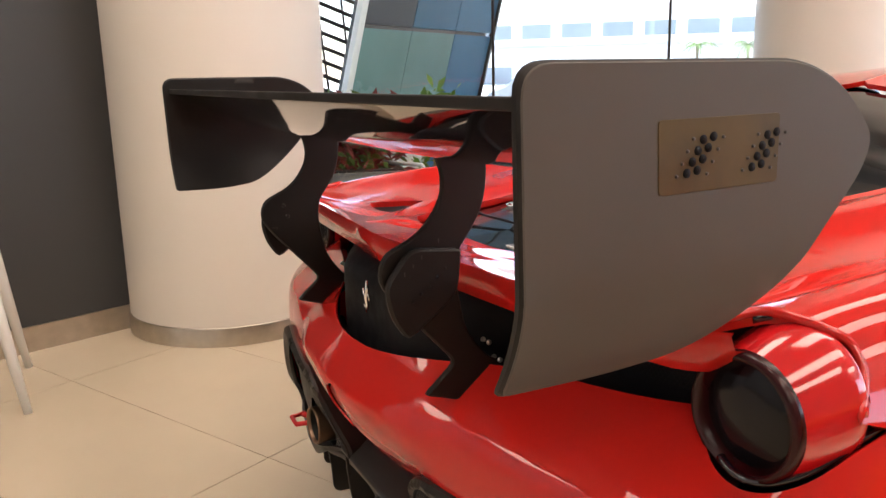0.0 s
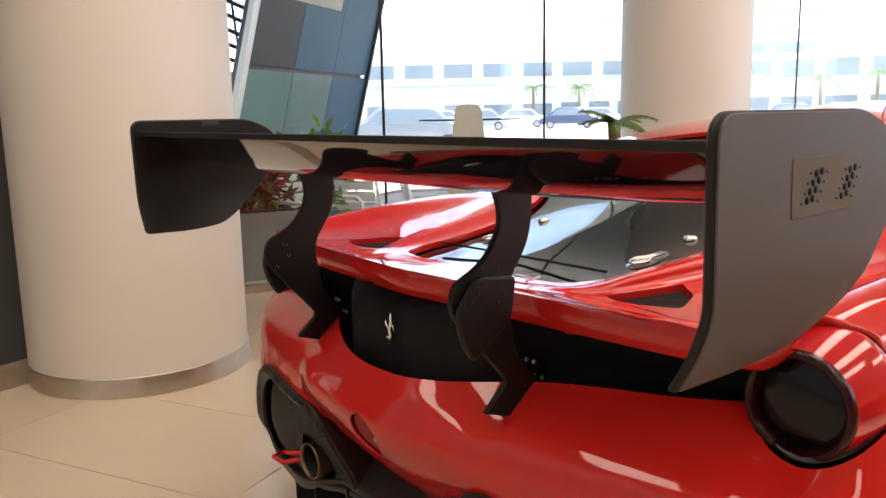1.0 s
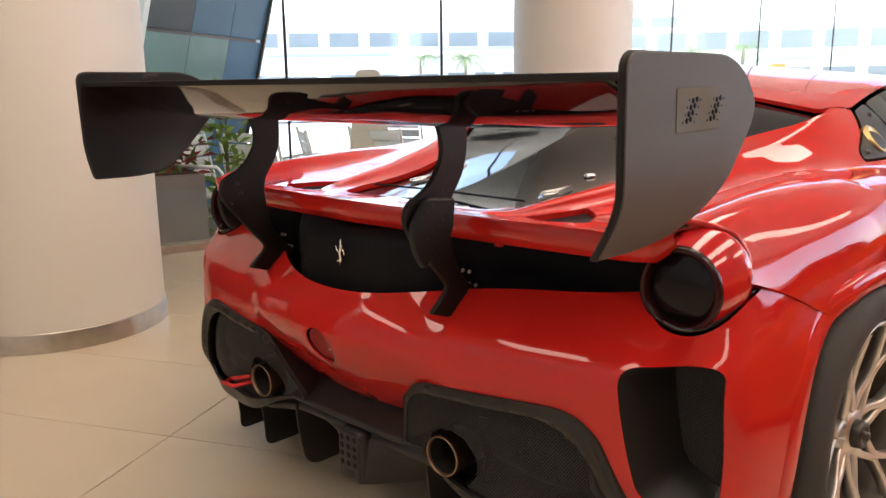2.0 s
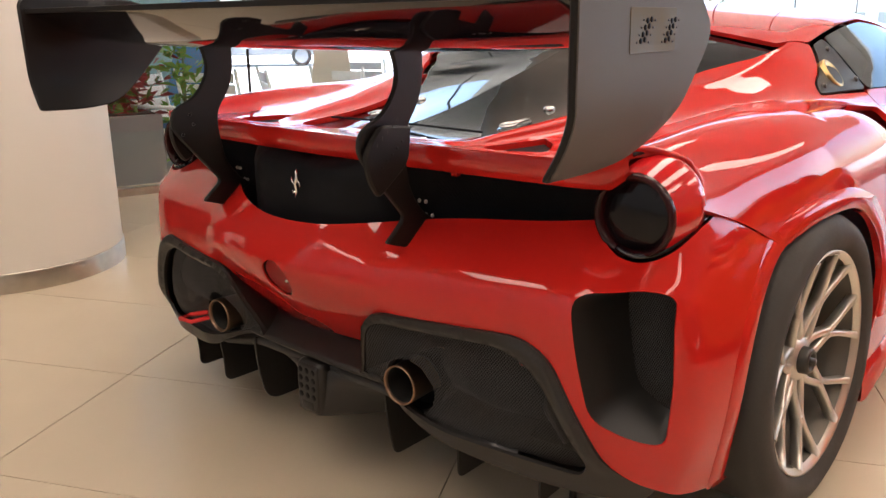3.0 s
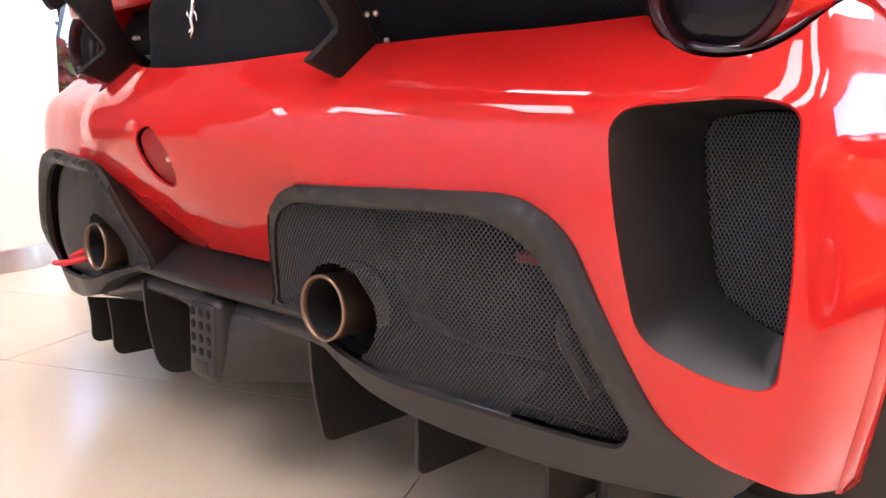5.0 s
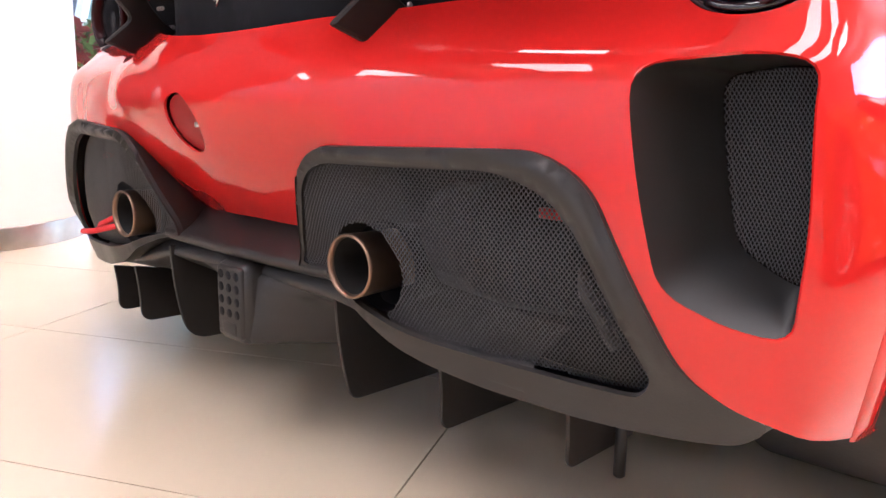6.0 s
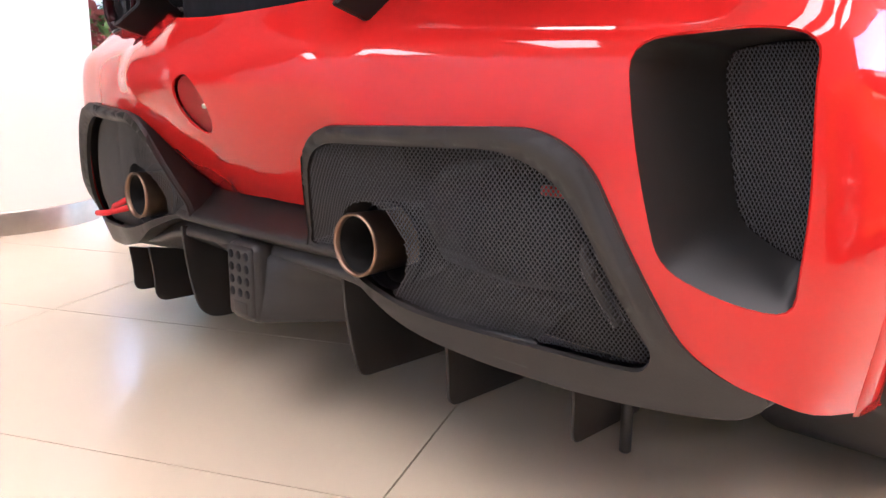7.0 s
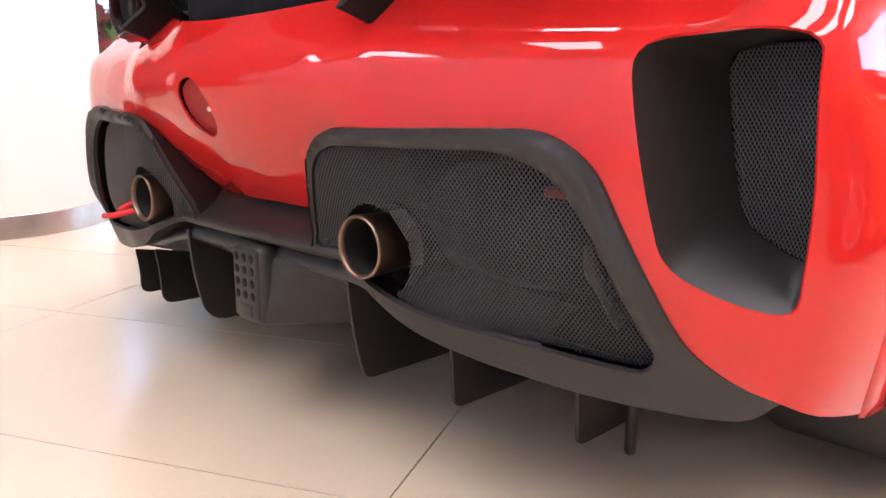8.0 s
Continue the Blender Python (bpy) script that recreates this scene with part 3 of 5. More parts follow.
for sg in (1, -1):
    def sk(s, z, d=0.0, sg=sg):
        return tail(sg * s, z, d)

    # side vent: a deep black duct with a mesh at its inner end
    def deep(s, z, d=0.0, sg=sg):
        x = abs(tail(s, z)[0])
        return (sg * (0.730 + (x - 0.69) * 0.745), 0.182 + d, 0.630 - (0.642 - z) * 0.80)
    wall_strip("vent_duct", vent_r, lambda s, z: sk(s, z, 0.003), vent_r, deep, DUCT, "deep black air duct", 6, 0.85)
    slab("vent_back", vent_r, lambda s, z, d: deep(s, z, 0.012 + d), 0.01, BLACK_MATT, car, "black duct lining")
    strips("vent_mesh", vent_r, lambda s, z, d: deep(s, z, d), 0.0080, 0.0010, 0.0, MESH_WIRE, car, "fine black honeycomb mesh")

    # exhaust pod: raised black surround, mesh and a black sheet for the shade behind
    outer = tail_loop([(0.184, 0.338, 0.006), (0.250, 0.522, 0.06)] + POD[2:] + [(0.81, 0.209, 0.02), (0.737, 0.212, 0.03), (0.614, 0.219, 0.03), (0.516, 0.230, 0.03), (0.427, 0.250, 0.03), (0.374, 0.266, 0.04), (0.315, 0.302, 0.03), (0.26, 0.324, 0.01)], 0.02, 0.01)
    hole = tail_loop(MESH, 0.02, 0.008)
    outer_np, hole_np = np.array(outer), np.array(hole)

    def pod_skin(s, z, d=0.0, sg=sg):
        lift = 0.012 * min(1.0, max(0.0, (z - 0.22) / 0.1))
        w = min(1.0, max(0.0, (0.46 - s) / 0.22))
        w2 = min(1.0, max(0.0, (0.34 - s) / 0.12))
        lean = 0.22 * (w * w * (3 - 2 * w) + w2 * w2 * (3 - 2 * w2))
        return tail(sg * s, z, d - lift + lean * max(0.0, undercut(z)))

    def surround_skin(s, z, d=0.0):
        do = math.sqrt(np.min((outer_np[:, 0] - s) ** 2 + (outer_np[:, 1] - z) ** 2))
        dh = math.sqrt(np.min((hole_np[:, 0] - s) ** 2 + (hole_np[:, 1] - z) ** 2))
        t = do / (do + dh + 1e-6)
        wide = min(1.0, (do + dh) / 0.03) * min(1.0, max(0.0, (z - 0.27) / 0.08))
        return pod_skin(s, z, d + 0.004 - 0.013 * wide * math.sin(math.pi * min(1.0, t) ** 0.75) ** 0.8)

    def pod_deep(s, z, d=0.0, sg=sg):
        p = pod_skin(s, z)
        return (sg * max(abs(p[0]) + 0.008, 0.285), p[1] + 0.148 + d, z)
    sheet("exhaust_surround", outer, [hole], surround_skin, BLACK, car, "satin black raised exhaust surround", 0.010, 0.008, flip=sg < 0, soft=0.003)
    wall_strip("surround_side", outer, lambda s, z: surround_skin(s, z, 0.002), outer, lambda s, z: pod_deep(s, z, 0.002), BLACK, "satin black side of the exhaust surround", 3)
    strips("grille_mesh", hole, lambda s, z, d: pod_skin(s, z, 0.008 + 0.020 * min(1.0, max(0.0, (s - 0.24) / 0.2)) + d), 0.0060, 0.00075, 0.0, MESH_WIRE, car, "fine black diamond wire mesh", (s_of(0.340), 0.359, 0.064))
    part("silencer", lathe_bm([(0.0005, -0.13), (0.075, -0.12), (0.085, 0.0), (0.075, 0.12), (0.0005, 0.13)], "x", 24, centre=(sg * 0.50, 0.125, 0.40)), BLACK_MATT, car, "dull metal silencer behind the mesh")
    part("heat_shield", box_bm(sg * 0.58 - 0.035, sg * 0.58 + 0.035, 0.075, 0.10, 0.37, 0.46, 0.006), DARK_METAL, car, "dull metal plate behind the mesh")
    part("wiring_plug", box_bm(sg * 0.585 - 0.02, sg * 0.585 + 0.02, 0.062, 0.074, 0.448, 0.462, 0.004), RED_DARK, car, "small red plug behind the mesh")
    part("hanger_rod", rod_bm([(sg * 0.60, 0.07, 0.43), (sg * 0.63, 0.08, 0.36), (sg * 0.66, 0.10, 0.30)], 0.009, 10), DARK_METAL, car, "slanting exhaust hanger behind the mesh")
    # Black sheet across the pod, in place of unlit depth.
    slab("pod_back", outer, lambda s, z, d: pod_deep(s, z, d), 0.01, BLACK_MATT, car, "black sheet standing in for the shaded space behind the mesh")
    # the flank that turns from the mesh to the red skin between the pods
    V, F = [], []
    NK, NU = 16, 8
    for k in range(NK + 1):
        t = k / NK
        pa = Vector(pod_skin(s_of(0.184 + 0.049 * t, 0.42), 0.338 + 0.137 * t, 0.001))
        pb = Vector(bumper_skin(sg * s_of(0.219 + 0.029 * t, 0.42), 0.366 + 0.130 * t, -0.002))
        for u in range(NU + 1):
            q = u / NU
            V.append(pa.lerp(pb, q) + Vector((-sg * 0.6, -0.7, 0.25)) * 0.004 * math.sin(math.pi * q ** 0.7))
    for k in range(NK):
        for u in range(NU):
            a = k * (NU + 1) + u
            F.append((a, a + 1, a + NU + 2, a + NU + 1))
    raw("inner_flank", V, F, BLACK, car, "satin black inner flank of the exhaust surround")

    # exhaust pipe with a pale rolled lip
    ex = Vector((sg * 0.325, -0.025, 0.365))
    pipe = part("exhaust_tip", lathe_bm([(0.036, 0.24), (0.041, 0.10), (0.0435, 0.012), (0.0440, 0.0)], "y", 40, centre=ex), EXHAUST, car, "heat tinted round exhaust tip")
    part("lip", lathe_bm([(0.0440, 0.002), (0.0445, -0.003), (0.0425, -0.006), (0.0395, -0.003), (0.0390, 0.004)], "y", 40, centre=ex), EXHAUST, pipe, "bright rolled lip")
    part("bore", lathe_bm([(0.0390, 0.003), (0.037, 0.06), (0.034, 0.18), (0.0005, 0.19)], "y", 40, centre=ex), SOOT_SHADE, pipe, "sooty bore")
    # Black cup added round the pipe for the shade in the mesh opening.
    part("collar", lathe_bm([(0.064, 0.052), (0.062, 0.046), (0.060, 0.050), (0.054, 0.12), (0.0005, 0.14)], "y", 40, centre=ex + Vector((sg * 0.013, 0, -0.006))), BLACK_MATT, pipe)

# black recess between the lights; its middle stands out and carries the emblem
band_y = curve((0.0, -0.004), (0.17, 0.010), (0.235, 0.055), (0.29, 0.125), (0.45, 0.180), (0.75, 0.225))
bandl = [(0.0, 0.62), (0.40, 0.63), (0.70, 0.66), (0.735, 0.76), (0.70, 0.84), (0.40, 0.832), (0.0, 0.828)]
bl = bandl + [(-x, z) for x, z in bandl[::-1] if x > 0.001]


def band_skin(x, z, d=0.0):
    mid = max(0.0, 1 - abs(x) / 0.24)
    top = max(0.0, (z - 0.775) / 0.045)
    return (x, band_y(abs(x)) + d + 0.06 * top * top * (0.3 + mid), z)


sheet("rear_panel", [(p.x, p.y) for p in rounded(bl, True, 0.03, 0.01)], [], band_skin, BLACK_MATT, car, "recessed black panel between the tail lights", 0.02, 0.0)
for sg in (1, -1):
    strips("panel_mesh", [(0.30, 0.725), (0.66, 0.735), (0.66, 0.825), (0.30, 0.825)], lambda x, z, d: band_skin(sg * x, z, -0.006 + d), 0.008, 0.0014, 0.0, BLACK_MATT, car, "fine black mesh")

# ---- upper body: sections across the car, named from sill to middle ----
KNOTS = [0.0, 0.14, 0.28, 0.42, 0.58, 0.72, 0.80, 0.84, 0.88, 1.0]
SEC_X = [
    curve((-0.1, 0.80), (0.3, 0.88), (0.66, 0.90), (1.1, 0.965), (1.5, 0.955), (2.2, 0.90), (3.31, 0.91), (4.0, 0.84), (4.4, 0.62)),
    curve((-0.1, 0.82), (0.3, 0.920), (0.66, 0.944), (1.0, 0.975), (1.2, 0.986), (1.5, 0.972), (2.0, 0.915), (2.7, 0.91), (3.31, 0.955), (4.0, 0.88), (4.4, 0.66)),
    curve((-0.1, 0.80), (0.2, 0.862), (0.3, 0.884), (0.46, 0.903), (0.57, 0.922), (0.74, 0.942), (0.96, 0.956), (1.2, 0.962), (1.5, 0.955), (2.0, 0.90), (2.7, 0.90), (3.31, 0.95), (4.0, 0.85), (4.4, 0.62)),
    curve((-0.1, 0.76), (0.2, 0.834), (0.3, 0.836), (0.46, 0.857), (0.66, 0.886), (0.9, 0.905), (1.2, 0.915), (1.6, 0.90), (2.0, 0.87), (2.7, 0.87), (3.31, 0.91), (4.0, 0.78), (4.4, 0.55)),
    curve((-0.1, 0.70), (0.1, 0.715), (0.3, 0.735), (0.66, 0.740), (1.0, 0.755), (1.4, 0.79), (2.0, 0.83), (2.7, 0.80), (3.31, 0.80), (4.0, 0.66), (4.4, 0.45)),
    curve((-0.1, 0.52), (0.1, 0.53), (0.3, 0.57), (0.66, 0.60), (1.0, 0.67), (1.2, 0.70), (1.5, 0.715), (2.0, 0.735), (2.7, 0.74), (3.31, 0.60), (4.0, 0.50), (4.4, 0.35)),
    curve((-0.1, 0.20), (0.05, 0.20), (0.12, 0.25), (0.2, 0.318), (0.3, 0.352), (0.4, 0.378), (0.61, 0.425), (0.8, 0.48), (1.0, 0.58), (1.2, 0.618), (1.6, 0.59), (2.1, 0.56), (2.6, 0.58), (3.0, 0.62), (3.4, 0.42), (4.0, 0.30), (4.4, 0.2)),
    curve((-0.1, 0.0), (4.4, 0.0)),
]
SEC_Z = [
    curve((-0.1, 0.17), (4.4, 0.15)),
    curve((-0.1, 0.45), (0.66, 0.45), (1.5, 0.40), (2.2, 0.34), (3.31, 0.42), (4.4, 0.32)),
    curve((-0.1, 0.66), (0.3, 0.66), (0.66, 0.66), (1.4, 0.66), (2.2, 0.56), (3.31, 0.62), (4.4, 0.42)),
    curve((-0.1, 0.76), (0.3, 0.795), (0.46, 0.815), (0.66, 0.845), (1.0, 0.85), (1.4, 0.80), (2.0, 0.74), (2.7, 0.74), (3.31, 0.76), (4.0, 0.60), (4.4, 0.48)),
    curve((-0.1, 0.85), (0.1, 0.862), (0.2, 0.872), (0.3, 0.882), (0.45, 0.894), (0.66, 0.902), (0.85, 0.905), (1.1, 0.906), (1.4, 0.902), (1.7, 0.893), (2.0, 0.87), (2.7, 0.86), (3.31, 0.86), (4.0, 0.66), (4.4, 0.50)),
    curve((-0.1, 0.86), (0.05, 0.864), (0.16, 0.848), (0.25, 0.849), (0.36, 0.856), (0.5, 0.864), (0.75, 0.892), (1.0, 0.938), (1.2, 0.965), (1.4, 0.99), (1.7, 1.01), (2.2, 1.01), (2.7, 0.93), (3.31, 0.80), (4.0, 0.64), (4.4, 0.50)),
    curve((-0.1, 0.868), (0.03, 0.866), (0.12, 0.856), (0.2, 0.853), (0.3, 0.867), (0.4, 0.880), (0.61, 0.902), (0.8, 0.928), (1.0, 0.968), (1.235, 1.032), (1.5, 1.078), (2.1, 1.128), (2.6, 1.09), (3.0, 0.96), (3.4, 0.80), (4.0, 0.66), (4.4, 0.50)),
    curve((-0.1, 0.872), (0.03, 0.870), (0.2, 0.860), (0.4, 0.872), (0.61, 0.912), (0.8, 0.96), (1.0, 1.012), (1.235, 1.085), (1.5, 1.14), (2.1, 1.185), (2.6, 1.14), (3.0, 0.98), (3.4, 0.82), (4.0, 0.68), (4.4, 0.50)),
]


# beside the engine cover the buttress stands up as a ridge, with a foot outside and one at the glass
outside = curve((-0.1, 0.0), (0.08, 0.0), (0.2, 1.0), (0.42, 1.0), (0.78, 0.0), (4.4, 0.0))
ridge = curve((-0.1, 0.0), (0.08, 0.0), (0.2, 1.0), (0.85, 1.0), (1.12, 0.0), (4.4, 0.0))
FOOT_X = curve((0.05, 0.16), (0.2, 0.262), (0.4, 0.288), (0.6, 0.318), (0.8, 0.375), (1.0, 0.50))
FOOT_Z = curve((0.05, 0.862), (0.2, 0.848), (0.4, 0.856), (0.6, 0.877), (0.8, 0.915), (1.0, 0.966))
OUT_Z = curve((0.05, 0.864), (0.2, 0.843), (0.36, 0.847), (0.5, 0.856), (0.65, 0.872), (0.85, 0.906), (1.0, 0.95))


def section(y):
    x, z, k = [f(y) for f in SEC_X], [f(y) for f in SEC_Z], ridge(y)
    ox, oz = x[5] + (x[6] - x[5]) * 0.667, z[5] + (z[6] - z[5]) * 0.667
    ix, iz = x[6] + (x[7] - x[6]) * 0.25, z[6] + (z[7] - z[6]) * 0.30
    k2 = outside(y)
    ox, oz = ox + (x[6] + 0.014 - ox) * k2, oz + (OUT_Z(y) - oz) * k2
    ix, iz = ix + (FOOT_X(y) - ix) * k, iz + (FOOT_Z(y) - iz) * k
    return curve(*zip(KNOTS, x[:6] + [ox, x[6], ix, x[7]])), curve(*zip(KNOTS, z[:6] + [oz, z[6], iz, z[7]]))


_sections = {}


def shell_fast(y, v):
    key = round(y, 4)
    if key not in _sections:
        _sections[key] = section(y)
    fx, fz = _sections[key]
    return (fx(v), y, fz(v))


def v_of_z(y, z, lo=0.0, hi=0.58):
    for _ in range(30):
        mid = (lo + hi) / 2
        if shell_fast(y, mid)[2] < z:
            lo = mid
        else:
            hi = mid
    return lo


def body_side(name, loop, holes, mat, label, step=0.03, rim=0.015, soft=0.022):
    """The same panel on both sides of the car."""
    for sg in (1, -1):
        sheet(name, loop, holes, lambda y, v: (sg * shell_fast(y, v)[0], *shell_fast(y, v)[1:]), mat, car, label, step, rim, flip=sg < 0, soft=soft)


def arch_loop(yc, y0, y1, r=ARCH_R, n=26):
    """The wheel arch's edge between two places along the car."""
    out = []
    for k in range(n + 1):
        a0, a1 = (math.acos(math.copysign(min(1.0, abs(d / (r if d < 0 else ARCH_FRONT))) ** 1.2, d)) for d in (y0 - yc, y1 - yc))
        y, z = arch_at(yc, a0 + (a1 - a0) * k / n)
        out.append((y, v_of_z(y, max(z, 0.18))))
    return out


# quarter panel with buttress, from the lip to the door
DOOR_Y = 1.48
# edge of the opening for the tail light, from the seam up and over
LIGHT_EDGE = [(0.231, v_of_z(0.231, 0.783)), (0.246, v_of_z(0.246, 0.800)), (0.260, v_of_z(0.260, 0.820)), (0.263, v_of_z(0.263, 0.842)), (0.245, v_of_z(0.245, 0.860))]
qp = []
qp += [(0.225, v_of_z(0.225, 0.7740)), (0.335, v_of_z(0.335, 0.7355)), (0.44, v_of_z(0.44, 0.6865)), (0.5005, v_of_z(0.5005, 0.6585))]
qp += [p for p in arch_loop(ARCH_Y, 0.503, ARCH_Y + ARCH_FRONT * 0.96)][1:]
qp += [(1.10, 0.02), (DOOR_Y, 0.02), (DOOR_Y, 0.578), (1.16, 0.586), (1.20, 0.66), (1.40, 0.795), (1.30, 0.838)]
qp += [(1.235, 0.838), (1.12, 0.848), (1.0, 0.868), (0.9, 0.877), (0.7, 0.878), (0.5, 0.878), (0.3, 0.878), (0.215, 0.892), (0.175, 0.94), (0.165, 1.0)]
qp += [(0.012, 1.0), (0.040, 0.84), (0.072, 0.72), (0.095, 0.625), (0.13, 0.607), (0.17, 0.598), (0.212, 0.586)] + LIGHT_EDGE[::-1]
qloop = [(p.x, p.y) for p in rounded(qp, True, 0.02, 0.012)]
duct = [(p.x, p.y) for p in rounded([(0.212, 0.735, 0.012), (0.185, 0.765, 0.015), (0.215, 0.792, 0.01), (0.375, 0.786, 0.01), (0.315, 0.757, 0.02)], True, 0.01)]
scoop = [(p.x, p.y) for p in rounded([(1.045, v_of_z(1.045, 0.888), 0.006), (1.2, v_of_z(1.2, 0.885), 0.03), (1.455, v_of_z(1.455, 0.862), 0.02), (1.455, v_of_z(1.455, 0.79), 0.03), (1.33, v_of_z(1.33, 0.785), 0.03), (1.18, v_of_z(1.18, 0.835), 0.03)], True, 0.012)]
body_side("quarter_panel", qloop, [duct, scoop], RED, "glossy red rear wing panel and buttress", 0.020, soft=0.015)
for sg in (1, -1):
    # The scoop's inner shade is put into a darker red.
    slab("side_scoop", scoop, lambda y, v, d: (sg * (shell_fast(y, v)[0] - 0.03 - 0.12 * max(0, y - 1.05) - d), y, shell_fast(y, v)[2] - 0.015), 0.01, RED_DARK, car, "mouth of the side air intake, its shade painted dark red", 0.002)
    slab("deck_duct", [(y, v) for y, v in duct], lambda y, v, d: (sg * shell_fast(y, v)[0], y, shell_fast(y, v)[2] - 0.012 - d), 0.01, BLACK_MATT, car, "black pointed air outlet in the deck", 0.002)
# flared lip round the rear wheel arches
for sg in (1, -1):
    V, F = [], []
    n = 70
    for k in range(n + 1):
        a = radians(203) * (1 - k / n)
        ring = []
        for dr, out in ((0.0, -0.014), (0.0, 0.001), (0.004, 0.004), (0.043, 0.011), (0.050, -0.006)):
            y, z = arch_at(ARCH_Y, a, dr)
            z = max(z, 0.19)
            up = max(0.0, min(1.0, (z - 0.45) / 0.21))
            x = SEC_X[1](y) * (1 - up) + SEC_X[2](y) * up - 0.35 * max(0.0, z - 0.70)
            k2 = max(0.0, min(1.0, (0.56 - y) / 0.10))
            x = x * (1 - k2) + tail(side_s(max(y, 0.2)), z)[0] * k2
            V.append((sg * (x + out * (1 - (0.85 if dr == 0.043 else 0.6) * k2)), y, z))
    for k in range(n):
        for c in range(4):
            F.append((5 * k + c, 5 * k + c + 1, 5 * k + c + 6, 5 * k + c + 5))
    raw("arch_flare", V, F, RED, car, "red flared wheel arch lip")

# decklid lip under the panels
lip_top = [(0.56, 0.14), (0.62, 0.095), (0.72, 0.072), (0.84, 0.040), (0.92, 0.024), (1.0, 0.012)]
V, F = [], []
line = [shell_fast(y, v) for v, y in lip_top]
line = line + [(-x, y, z) for x, y, z in line[-2::-1]]
lx = curve(*[(i, p[0]) for i, p in enumerate(line)])
ly = curve(*[(i, p[1]) for i, p in enumerate(line)])
lz = curve(*[(i, p[2]) for i, p in enumerate(line)])
n = 64
for i in range(n + 1):
    t = (len(line) - 1) * i / n
    x, y, z = lx(t), ly(t), lz(t)
    h = 0.050 * min(1.0, 0.45 + min(i, n - i) / 7)
    V += [(x, y, z), (x, y - 0.004, z - 0.004), (x, y + 0.004, z - h), (x, y + 0.03, z - h - 0.006)]
for i in range(n):
    for k in range(3):
        F.append((4 * i + k, 4 * i + k + 1, 4 * i + k + 5, 4 * i + k + 4))
raw("deck_lip", V, F, RED, car, "red upturned rear edge of the decklid")

# engine cover glass
gl = [(0.178, 1.0), (0.188, 0.945), (0.225, 0.901), (0.30, 0.886)] + [(0.5, 0.886), (0.7, 0.886), (0.9, 0.885), (1.0, 0.876), (1.12, 0.856), (1.235, 0.846)] + [(1.32, 0.90), (1.365, 1.0)]
gloop = [(p.x, p.y) for p in rounded(gl, True, 0.03, 0.012)]
for sg in (1, -1):
    sheet("engine_glass", gloop, [], lambda y, v: (sg * shell_fast(y, v)[0], y, shell_fast(y, v)[2] - 0.016), GLASS_CAR, car, "dark tinted engine cover glass", 0.04, 0.006, flip=sg < 0)

# roof, side windows, door, front
rf = [(1.375, 1.0), (1.33, 0.90), (1.25, 0.844), (1.305, 0.842), (1.405, 0.80), (1.75, 0.812), (2.1, 0.82), (2.45, 0.80), (2.58, 0.84), (2.60, 1.0)]
body_side("roof", [(p.x, p.y) for p in rounded(rf, True, 0.03, 0.03)], [], RED, "glossy red roof and pillars", 0.05, 0.012)
qw = [(1.175, 0.597), (1.215, 0.66), (1.415, 0.787), (1.53, 0.792), (1.47, 0.70), (1.50, 0.592)]
body_side("quarter_blank", [(p.x, p.y) for p in rounded(qw, True, 0.03, 0.02)], [], BLACK, "black panel behind the side window", 0.05, 0.006)
for sg in (1, -1):
    for y, v in ((1.235, 0.63), (1.47, 0.63), (1.46, 0.755)):
        p = shell_fast(y, v)
        part("bolt", lathe_bm([(0.009, -0.004), (0.009, 0.004), (0.0004, 0.006)], "x", 12, centre=(sg * p[0], p[1], p[2])), DARK_METAL, car)
sw = [(1.512, 0.592), (1.482, 0.70), (1.542, 0.792), (1.76, 0.80), (2.1, 0.81), (2.45, 0.79), (2.72, 0.64), (2.5, 0.60), (2.0, 0.595)]
body_side("side_window", [(p.x, p.y) for p in rounded(sw, True, 0.03, 0.03)], [], GLASS_CAR, "dark side window", 0.05, 0.006)
dr = [(1.487, 0.02), (2.55, 0.02), (2.62, 0.3), (2.66, 0.60), (2.0, 0.588), (1.487, 0.588)]
body_side("door", [(p.x, p.y) for p in rounded(dr, True, 0.03, 0.02)], [], RED, "glossy red door", 0.05, 0.012)
ws = [(2.61, 1.0), (2.59, 0.85), (2.47, 0.80), (2.74, 0.66), (3.0, 0.80), (3.25, 0.86), (3.3, 1.0)]
body_side("windscreen", [(p.x, p.y) for p in rounded(ws, True, 0.04, 0.03)], [], GLASS_CAR, "raked windscreen", 0.06, 0.006)
fr = [(2.56, 0.02), (2.90, 0.02)] + arch_loop(FRONT_Y, FRONT_Y - ARCH_R * 0.94, FRONT_Y + ARCH_FRONT * 0.94) + [(3.80, 0.02), (4.395, 0.02), (4.395, 1.0), (3.32, 1.0), (3.26, 0.85), (3.0, 0.79), (2.74, 0.655), (2.67, 0.60), (2.63, 0.3)]
body_side("front_wing", [(p.x, p.y) for p in rounded(fr, True, 0.03, 0.012)], [], RED, "glossy red front wing and bonnet", 0.06, 0.012)
nose = [shell_fast(4.395, k / 20) for k in range(21)]
V = [p for p in nose] + [(-x, y, z) for x, y, z in nose[::-1]]
V = V + [(0, 4.50, 0.42)]
raw("nose", V, [(i, (i + 1) % (len(V) - 1), len(V) - 1) for i in range(len(V) - 1)], RED, car, "red nose")
raw("underbody", [(-0.55, 0.46, 0.125), (0.55, 0.46, 0.125), (0.80, 1.3, 0.125), (0.80, 4.3, 0.125), (-0.80, 4.3, 0.125), (-0.80, 1.3, 0.125)], [(0, 1, 2, 3, 4, 5)], BLACK, car, "black flat underbody")

